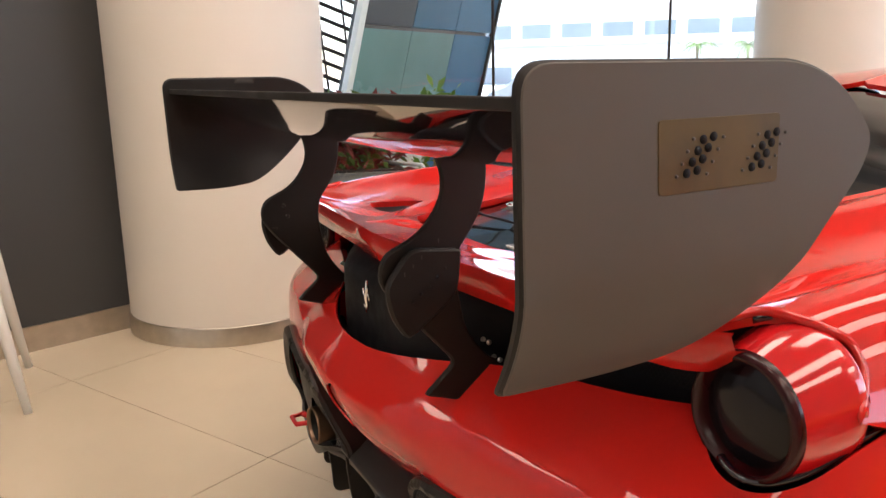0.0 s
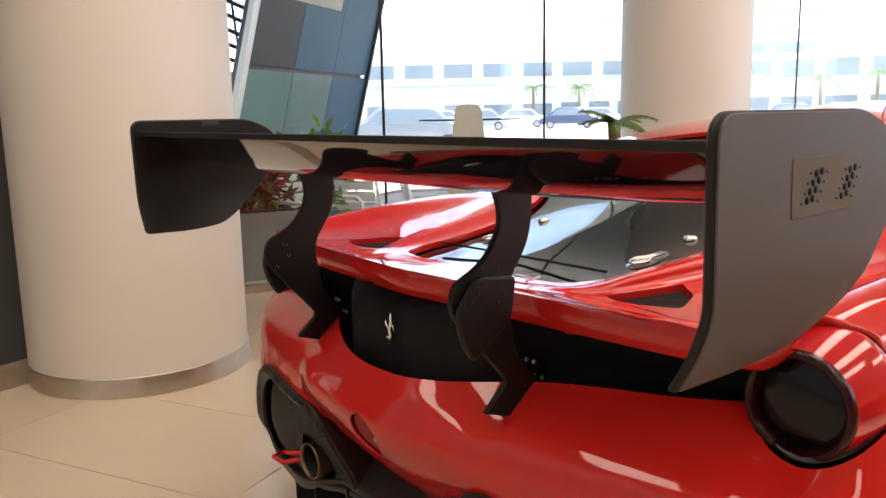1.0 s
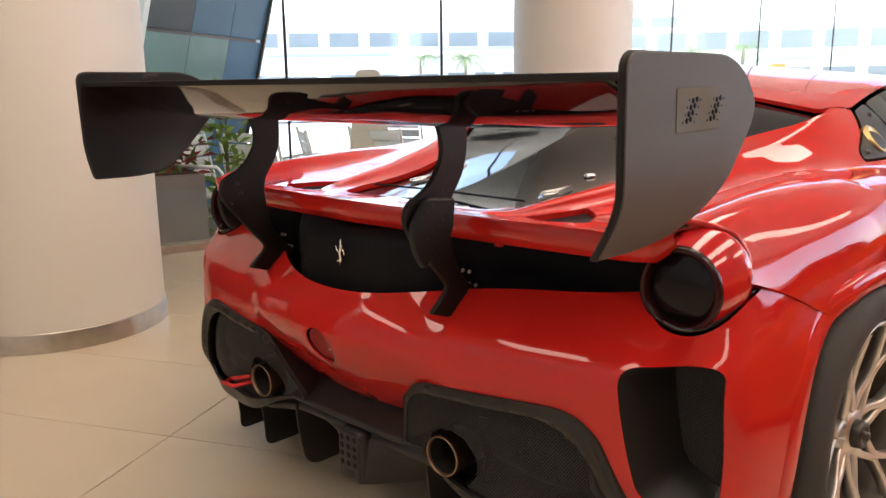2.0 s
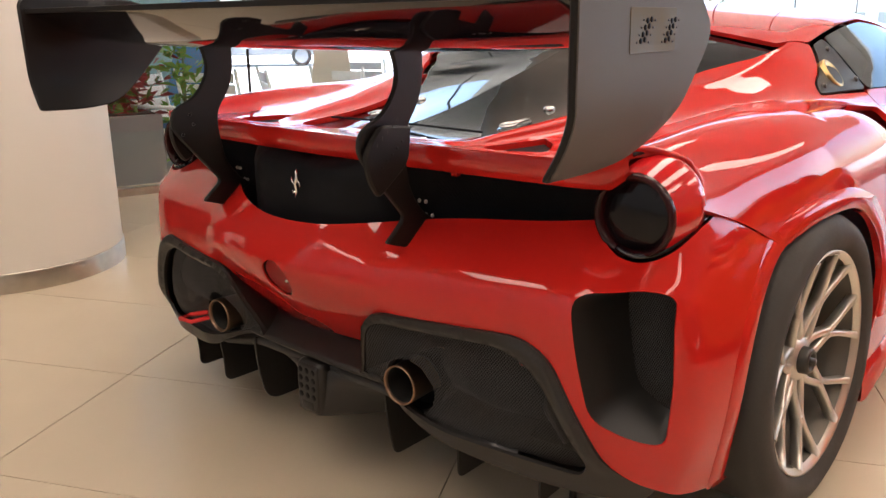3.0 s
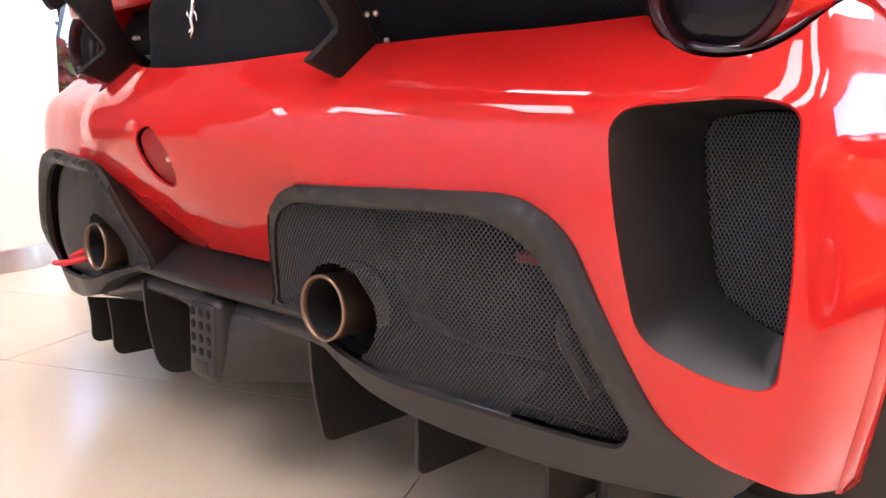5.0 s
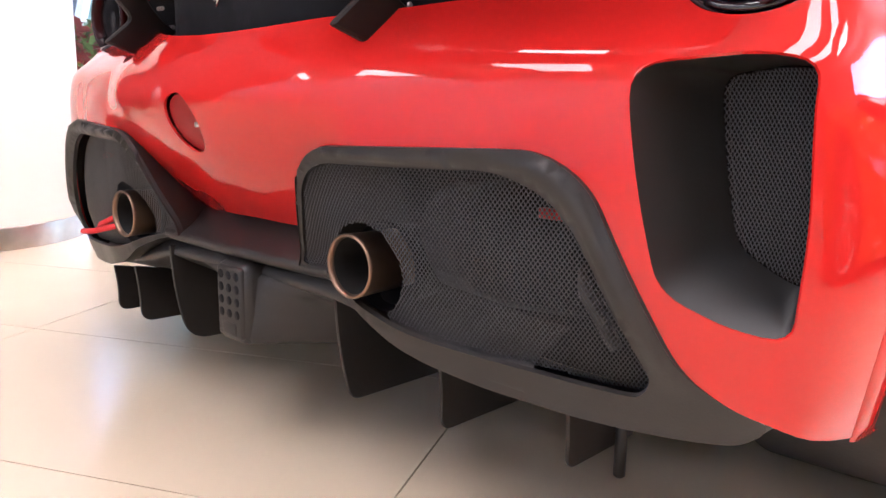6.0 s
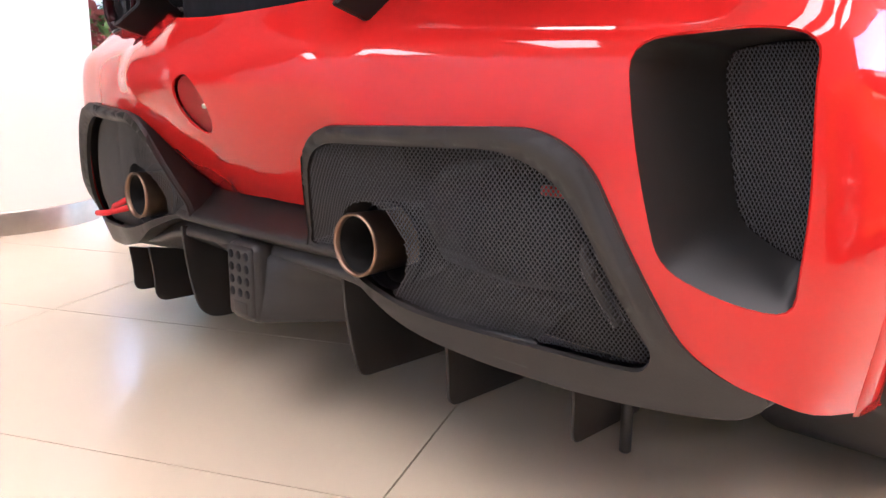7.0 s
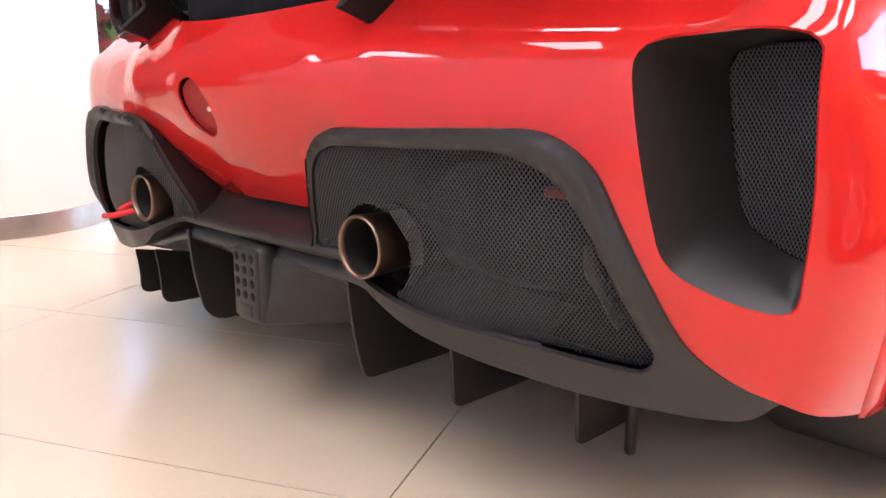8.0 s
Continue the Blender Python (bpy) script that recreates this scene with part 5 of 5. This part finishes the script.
# red tow strap beside the far exhaust
part("tow_strap", rod_bm([(-0.40, 0.03, 0.335), (-0.46, -0.03, 0.315), (-0.53, -0.02, 0.305), (-0.55, 0.02, 0.30), (-0.49, 0.0, 0.322), (-0.42, 0.0, 0.345)], 0.006, 8), material("red webbing", (0.6, 0.02, 0.02), 0.7), car, "red fabric tow strap loop")

# ---- outside: terrace, street and buildings ----


def facing(name, label, category, dist, az, group=""):
    """A thing that stands so far off in that direction, turned to the room."""
    a = radians(az)
    t = thing(name, label, category, group, (1.25 + dist * math.sin(a), -0.9 + dist * math.cos(a), -0.13), -az)
    return t


def office(t, width, floors, storey, bays, roof_over=1.2, band=0.45):
    h = floors * storey
    part("wall", box_bm(-width / 2, width / 2, 0, 8, 0, h, 0.02), FACADE, t, "pale rendered wall", False)
    part("roof", box_bm(-width / 2 - roof_over, width / 2 + roof_over, -roof_over, 9, h, h + 0.35, 0.03), FACADE, t, "flat pale roof slab", False)
    for f in range(floors):
        if f:
            part("ledge", box_bm(-width / 2 - 0.3, width / 2 + 0.3, -0.6, 0.1, f * storey - 0.2, f * storey, 0.02), FACADE, t, "", False)
        for b in range(bays):
            x0 = -width / 2 + width * (b + 0.12) / bays
            x1 = -width / 2 + width * (b + 0.88) / bays
            z0 = f * storey + (1.1 if f else 0.1)
            w = part("window", box_bm(x0, x1, -0.06, 0.05, z0, z0 + (1.9 if f else 2.3), 0.01), FACADE, t, "", False)
            part("pane", box_bm(x0 + 0.08, x1 - 0.08, -0.075, -0.061, z0 + 0.08, z0 + (1.82 if f else 2.2)), FACADE_GLASS, w, "blue window glass", False)


b1 = facing("office_building", "long pale two storey office building with blue windows", "building", 105, -47)
office(b1, 46, 2, 4.6, 9, 1.6)
b2 = facing("shop_building", "low pale shop building with a flat roof", "building", 88, -22)
office(b2, 36, 2, 3.0, 9, 3.0)
b3 = facing("office_tower", "pale office block with rows of windows", "building", 150, -36)
office(b3, 50, 3, 4.6, 8)
b4 = facing("canopy_building", "low white building with a deep canopy", "building", 92, -36)
office(b4, 22, 1, 4.2, 7, 4.0)

sign = facing("street_sign", "orange street sign on a post", "sign", 52, -20.4)
part("post", rod_bm([(0, 0, 0), (0, 0, 2.0)], 0.05, 10), DARK_METAL, sign)
part("board", box_bm(-0.42, 0.42, -0.05, 0.05, 1.0, 2.1, 0.02), material("orange sign", (0.85, 0.25, 0.02), 0.5), sign, "orange board", False)
part("mark", box_bm(-0.15, 0.15, -0.06, -0.051, 1.5, 1.85, 0.005), WHITE_METAL, sign, "", False)


def street_car(t, mat, tall=1.5):
    prof = rounded([(-2.1, 0.35, 0.1), (-2.15, 0.75, 0.12), (-1.55, 0.95, 0.2), (-0.9, tall, 0.3), (0.9, tall, 0.3), (1.5, 0.98, 0.2), (2.15, 0.85, 0.15), (2.15, 0.35, 0.1)], True, 0.12)
    slab("body", [(p.x, p.y) for p in prof], lambda x, z, d: (x, d, z), 1.75, mat, t, "painted body", 0.06, 0.3)
    win = rounded([(-1.35, 0.98, 0.05), (-0.85, tall - 0.1, 0.1), (0.85, tall - 0.1, 0.1), (1.3, 0.98, 0.05)], True, 0.12)
    slab("window", [(p.x, p.y) for p in win], lambda x, z, d: (x, -0.02 + d, z), 0.03, FACADE_GLASS, t, "pale side glass", 0.008, 0.3)
    for x in (-1.35, 1.35):
        w = part("wheel", lathe_bm([(0.21, -0.012), (0.22, -0.03), (0.31, -0.02), (0.32, 0.0), (0.32, 0.2)], "y", 24, centre=(x, 0, 0.32)), RUBBER, t, "black tyre")
        part("rim", lathe_bm([(0.0005, -0.02), (0.05, -0.025), (0.21, -0.01)], "y", 20, centre=(x, 0, 0.32)), SILVER_PAINT, w, "silver rim")


SILVER_PAINT = material("silver car paint", (0.30, 0.32, 0.35), 0.3, 0.4, 0.8)
WHITE_PAINT = material("white car paint", (0.8, 0.8, 0.8), 0.3, 0.0, 0.8)
BLUE_PAINT = material("dark blue car paint", (0.05, 0.07, 0.14), 0.3, 0.0, 0.8)
for d, az, m, lab in ((62, -54, SILVER_PAINT, "silver"), (70, -51, WHITE_PAINT, "white"), (58, -48.3, SILVER_PAINT, "silver"), (66, -45.4, WHITE_PAINT, "white"), (60, -42.0, BLUE_PAINT, "dark blue"), (72, -40.0, WHITE_PAINT, "white"), (64, -27.5, BLUE_PAINT, "dark blue"), (66, -24.5, SILVER_PAINT, "silver"), (58, -20, WHITE_PAINT, "white"), (60, -16, SILVER_PAINT, "silver"), (26, -53.5, SILVER_PAINT, "silver")):
    street_car(facing("parked_car", lab + " car parked on the sunny street", "car", d, az, "parked cars"), m, 1.55)


def palm(t, height, crown, leaves, seed, mat=LEAF, droop=0.9, broad=0.016):
    rnd = random.Random(seed)
    part("trunk", rod_bm([(0, 0, 0), (0.03, 0.02, height * 0.5), (0.0, 0.0, height)], [0.16 * height / 3, 0.12 * height / 3, 0.10 * height / 3], 10), material("trunk bark", (0.2, 0.15, 0.1), 0.9, bump=0.4), t)
    V, F = [], []
    for k in range(leaves):
        a = 2 * math.pi * k / leaves + rnd.uniform(-0.3, 0.3)
        L = crown * rnd.uniform(0.75, 1.1)
        up = rnd.uniform(0.2, 0.9)
        pts = []
        for i in range(9):
            u = i / 8
            pts.append(Vector((math.cos(a) * L * u, math.sin(a) * L * u, height + L * (up * u - droop * u * u))))
        side = Vector((-math.sin(a), math.cos(a), 0))
        for i in range(1, 9):
            p = pts[i]
            for sgn in (1, -1):
                for sub in (0.0, 0.5):
                    q = pts[i - 1].lerp(p, sub)
                    ln = L * 0.34 * (1 - abs(i / 8 - 0.45)) * rnd.uniform(0.8, 1.1)
                    fw = (p - pts[i - 1]).normalized()
                    tip = q + side * sgn * ln * 0.8 + fw * ln * 0.6 - Vector((0, 0, ln * 0.35))
                    b = len(V)
                    V += [q - fw * L * broad, q + fw * L * broad, tip]
                    F.append((b, b + 1, b + 2))
        for i in range(8):
            b = len(V)
            w = L * 0.012
            V += [pts[i] - side * w, pts[i] + side * w, pts[i + 1] + side * w, pts[i + 1] - side * w]
            F.append((b, b + 1, b + 2, b + 3))
    raw("crown", V, F, mat, t, "feathered palm leaves", False)


for d, az, h, s in ((70, -25.8, 3.6, 3), (72, -22.6, 3.8, 4), (80, -44.5, 3.6, 5), (76, -41.3, 3.4, 6)):
    palm(facing("palm_tree", "young palm tree beside the street", "tree", d, az, "street palms"), h, 2.0, 16, s)

# planted palm inside by the window
pot_palm = thing("potted_palm", "green palm in a round dark pot near the glass", "plant", "", (-1.80, 2.90, 0.0))
part("pot", lathe_bm([(0.0005, 0.01), (0.15, 0.0), (0.19, 0.36), (0.18, 0.37), (0.17, 0.34), (0.0005, 0.33)], "z", 32), BLACK, pot_palm, "dark round pot")
palm(pot_palm, 1.10, 0.25, 12, 8, LEAF, 0.5, 0.045)

# the leaning blue glass facade beside the terrace
wing = thing("glass_facade", "leaning dark blue glass facade of the neighbouring wing", "building")
BL, BR, LEANV = Vector((-4.60, 1.46, -0.13)), Vector((-5.75, 3.30, -0.13)), Vector((0.515, 0.857, 0)) * 0.24


def fac(u, h, d=0.0):
    n = Vector((0.86, 0.51, 0))
    return BL.lerp(BR, u) + LEANV * h + Vector((0, 0, h)) + n * d


def fac_panel(name, u0, u1, h0, h1, d, mat, label=""):
    V = [fac(u0, h0, d), fac(u1, h0, d), fac(u1, h1, d), fac(u0, h1, d), fac(u0, h0, d - 0.05), fac(u1, h0, d - 0.05), fac(u1, h1, d - 0.05), fac(u0, h1, d - 0.05)]
    return raw(name, V, [(0, 1, 2, 3), (7, 6, 5, 4), (0, 4, 5, 1), (1, 5, 6, 2), (2, 6, 7, 3), (3, 7, 4, 0)], mat, wing, label, False)


TEAL = material("teal glazing", (0.14, 0.25, 0.24), 0.25, 0.0, 0.0, 0.2, 0.8, spec=0.25)
SMOKE = material("smoky glazing", (0.06, 0.065, 0.075), 0.4, 0.0, 0.0, 0.25, 0.6, spec=0.1)
for i in range(3):
    for j in range(3):
        fac_panel("pane", i / 3 + 0.0015, (i + 1) / 3 - 0.0015, (0.0, 1.68, 3.6)[j] + 0.012, (1.66, 3.58, 6.0)[j], 0.0, TEAL if j == 0 and i < 2 else SMOKE if i == 0 else BLUE_GLASS, "blue tinted pane")
fac_panel("backing", 0.0, 1.0, 0.0, 6.0, -0.06, DARK_METAL, "dark frame behind the panes")
fac_panel("edge_trim", -0.035, 0.0, 0.0, 6.0, 0.03, WHITE_METAL, "pale metal edge")
fac_panel("edge_trim", 1.0, 1.012, 0.0, 6.0, 0.03, DARK_METAL)
# Beige strips laid on the panes to paint in reflections.
for h in (2.22, 2.52):
    fac_panel("reflection_band", 0.0, 0.62, h, h + 0.10, 0.012, material("beige reflection paint", (0.42, 0.40, 0.30), 0.5), "pale strip painted on as a reflection")

# lattice fence behind the facade
fence = thing("lattice_screen", "pale lattice screen with dark slanting bars", "fence", "", (-6.6, 1.75, -0.13), 68)
for k in range(26):
    z = 0.4 + 0.14 * k
    part("slat", rod_bm([(-1.3, 0, z), (1.3, 0, z - 1.1)], 0.022, 5), DARK_METAL, fence)
for k in range(12):
    part("slat", rod_bm([(-1.3 + 0.24 * k, 0.04, 0.2), (-1.6 + 0.24 * k, 0.04, 3.6)], 0.014, 5), DARK_METAL, fence)


def foliage(t, sx, sy, sz, count, seed, mats, size=0.16):
    rnd = random.Random(seed)
    for m, share, nm in mats:
        V, F = [], []
        for k in range(int(count * share)):
            c = Vector((rnd.gauss(0, sx * 0.42), rnd.gauss(0, sy * 0.42), sz * rnd.random() ** 0.8))
            a, e = rnd.uniform(0, 6.28), rnd.uniform(-0.2, 1.2)
            d = Vector((math.cos(a) * math.cos(e), math.sin(a) * math.cos(e), math.sin(e)))
            s = d.orthogonal().normalized() * size * rnd.uniform(0.1, 0.22)
            L = size * rnd.uniform(0.6, 1.5)
            b = len(V)
            V += [c, c + d * L * 0.5 + s, c + d * L - Vector((0, 0, L * 0.15)), c + d * L * 0.5 - s]
            F.append((b, b + 1, b + 2, b + 3))
        raw(nm, V, F, m, t, "", False)


PLANTER = material("grey concrete", (0.16, 0.15, 0.14), 0.8, 0.0, 0.0, 0.12, 3.0, 0.2, 60)
a0 = along_glass(-1.15, 0.62, -0.13)
planter = thing("planter", "long low grey concrete planter outside the glass", "planter", "", a0, -15.1)
part("trough", box_bm(-0.25, 0.25, -0.65, 0.62, 0.0, 0.62, 0.015), PLANTER, planter, "", False)
part("soil", box_bm(-0.21, 0.21, -0.61, 0.58, 0.615, 0.63), material("dark soil", (0.03, 0.022, 0.016), 0.95), planter, "", False)
for i, d in enumerate((-1.62, -1.25, -0.85)):
    pl = thing("leafy_plant", "red and green leafy plants growing in the planter", "plant", "planter plants", along_glass(d, 0.62, 0.46))
    foliage(pl, 0.24, 0.4, 0.52, 900, 20 + i, ((LEAF_RED, 0.6, "red_leaves"), (LEAF, 0.4, "green_leaves")), 0.13)
high = thing("hanging_branch", "green leafy branch hanging outside the glass", "plant", "", (-4.6, 1.45, 2.15))
foliage(high, 0.5, 0.4, 0.6, 260, 31, ((LEAF, 1.0, "leaves"),), 0.35)
shrub = thing("green_shrub", "bright green leafy shrub outside the glass", "plant", "", (-4.02, 2.20, -0.13))
part("stem", rod_bm([(0, 0, 0), (0.01, 0.0, 0.5), (0.0, 0.02, 1.0)], [0.02, 0.015, 0.008], 8), material("green stem bark", (0.10, 0.12, 0.05), 0.8), shrub)
foliage(shrub, 0.13, 0.16, 1.20, 170, 37, ((material("bright shrub leaf", (0.12, 0.24, 0.03), 0.5, 0.0, 0.0, 0.3, 9.0), 1.0, "leaves"),), 0.13)
part("branch", rod_bm([(0, 0, 1.9), (0.05, 0.02, 0.9), (0, 0, 0.1)], [0.05, 0.04, 0.015], 8), material("branch bark", (0.15, 0.1, 0.07), 0.9), high)


# ---- terrace furniture ----


def chair(at, rz):
    c = thing("terrace_chair", "white metal slatted terrace armchair", "chair", "terrace chairs", at, rz)
    part("seat", box_bm(-0.26, 0.26, -0.24, 0.26, 0.42, 0.445, 0.012), WHITE_METAL, c)
    bk = bmesh.new()
    for k in range(4):
        box_bm(-0.24, 0.24, 0.27 + 0.02 * k, 0.285 + 0.02 * k, 0.52 + 0.09 * k, 0.595 + 0.09 * k, 0.006, bk)
    part("backrest", bk, WHITE_METAL, c)
    for x in (-0.27, 0.27):
        part("leg", rod_bm([(x, -0.25, 0), (x, -0.24, 0.62), (x, -0.2, 0.66), (x, 0.26, 0.66)], 0.014, 8), WHITE_METAL, c)
        part("leg", rod_bm([(x, 0.30, 0), (x, 0.25, 0.44), (x, 0.36, 0.9)], 0.014, 8), WHITE_METAL, c)
    return c


for dist, az, rz in ((6.3, -59.5, 110), (6.9, -55.8, 205), (6.6, -50.5, 150), (6.9, -46.5, 190), (7.6, -42.5, 20), (8.6, -45.5, 200), (7.4, -36.5, 60)):
    a = radians(az)
    chair((1.3 + dist * math.sin(a), -1.0 + dist * math.cos(a), -0.13), rz)
tb = thing("terrace_table", "tall round terrace table with a thin dark top", "table", "", (-4.05, 3.72, -0.13))
part("tabletop", lathe_bm([(0.0005, 1.237), (0.44, 1.237), (0.45, 1.244), (0.44, 1.251), (0.0005, 1.251)], "z", 48), DARK_METAL, tb, "thin dark round top")
part("stem", rod_bm([(0, 0, 0.0), (0, 0, 1.24)], 0.03, 12), WHITE_METAL, tb)
part("foot", lathe_bm([(0.0005, 0.03), (0.25, 0.02), (0.25, 0.0)], "z", 32), WHITE_METAL, tb)

CREAM = material("cream plastic", (0.60, 0.55, 0.47), 0.5, 0.0, 0.0, 0.05, 3.0)
hc = thing("bar_chair", "cream bar chair with a tall tapered back", "chair", "", (-3.72, 3.42, -0.13), 48)
slab("backrest", [(p.x, p.y) for p in rounded([(-0.19, 0.55, 0.02), (-0.105, 1.37, 0.06), (0.105, 1.37, 0.06), (0.19, 0.55, 0.02)], True, 0.04)], lambda x, z, d: (x, -0.05 * (1.37 - z) - 0.3 * x * x + d, z), 0.02, CREAM, hc, "", 0.004)
slab("seat", [(p.x, p.y) for p in rounded([(-0.2, 0.0, 0.03), (0.2, 0.0, 0.03), (0.18, 0.36, 0.06), (-0.18, 0.36, 0.06)], True, 0.04)], lambda x, y, d: (x, y, 0.60 - d), 0.03, CREAM, hc, "", 0.005)
for x, y in ((-0.17, 0.02), (0.17, 0.02), (-0.15, 0.32), (0.15, 0.32)):
    part("leg", rod_bm([(x * 1.2, y + (y - 0.17) * 0.3, 0.0), (x, y, 0.58)], 0.014, 8), WHITE_METAL, hc)

# a white stand by the dark wall
st = thing("easel_stand", "white display stand with slanting tapered legs", "stand", "", (-1.90, -0.74, 0.0))
for dx, dy, fx, fy in ((-0.10, -0.05, 0.182, 0.091), (-0.16, -0.10, -0.30, -0.30), (-0.14, -0.02, -0.36, 0.10)):
    part("leg", rod_bm([(fx, fy, 0.0), (fx + (dx - fx) * 0.5, fy + (dy - fy) * 0.5, 0.48), (dx, dy, 0.96)], [0.014, 0.026, 0.034], 14), WHITE_METAL, st)
part("head", lathe_bm([(0.0005, 0.95), (0.05, 0.95), (0.05, 0.985), (0.0005, 0.985)], "z", 24, centre=(-0.13, -0.06, 0)), WHITE_METAL, st)

# a small framed panel on the dark wall
pa = thing("wall_panel", "small grey framed switch panel on the dark wall", "switch")
wd = dd.to_3d()
wn3 = dn.to_3d()
p0 = DW_B.to_3d() - wd * 1.972 + Vector((0, 0, 1.92))
for nm, w0, h0, d0, d1, m in (("frame", 0.13, 0.10, 0.0, 0.02, DARK_METAL), ("plate", 0.10, 0.07, 0.018, 0.024, GREY_PLATE)):
    V = [p0 + wd * a * w0 + Vector((0, 0, b * h0)) + wn3 * d for d in (d0, d1) for a, b in ((-1, -1), (1, -1), (1, 1), (-1, 1))]
    raw(nm, V, [(0, 1, 2, 3), (7, 6, 5, 4), (0, 4, 5, 1), (1, 5, 6, 2), (2, 6, 7, 3), (3, 7, 4, 0)], m, pa, "", False)

# an orange car of the same kind beside the red one
other = copy_thing(car, pose(3.30, 0.05, 0, 0, 0, 5))
tagged(other, "glossy orange sports car of the same model", "car")
for o in other.children_recursive:
    if o.data and o.data.materials and o.data.materials[0] == RED:
        o.data = o.data.copy()
        o.data.materials[0] = ORANGE

# ---- floor tiles ----
bmt = box_bm(0.0015, TILE_L - 0.0015, 0.0015, TILE_W - 0.0015, -0.008, 0.0)
tile_me = bpy.data.meshes.new("tile")
bmt.to_mesh(tile_me)
bmt.free()
tile_me.materials.append(TILE)
for i in range(-7, 9):
    for j in range(-16, 22):
        o = TILE_0 + TU * TILE_L * i + TV * TILE_W * j
        mid = o + TU * TILE_L / 2 + TV * TILE_W / 2
        side = (mid - GLASS_A).dot(GLASS_N)
        if mid.x > 6.6 or mid.y < -5.7 or mid.y > 9.5 or side < -0.3 or (mid - DW_A).dot(dn) < (-0.7 if mid.y > DW_A.y - 0.6 else -4.0):
            continue
        ob = new("tile", tile_me)
        ob.parent = floor
        ob.matrix_world = Matrix.Translation((o.x, o.y, 0)) @ pose(0, 0, 0, 0, 0, TURN)
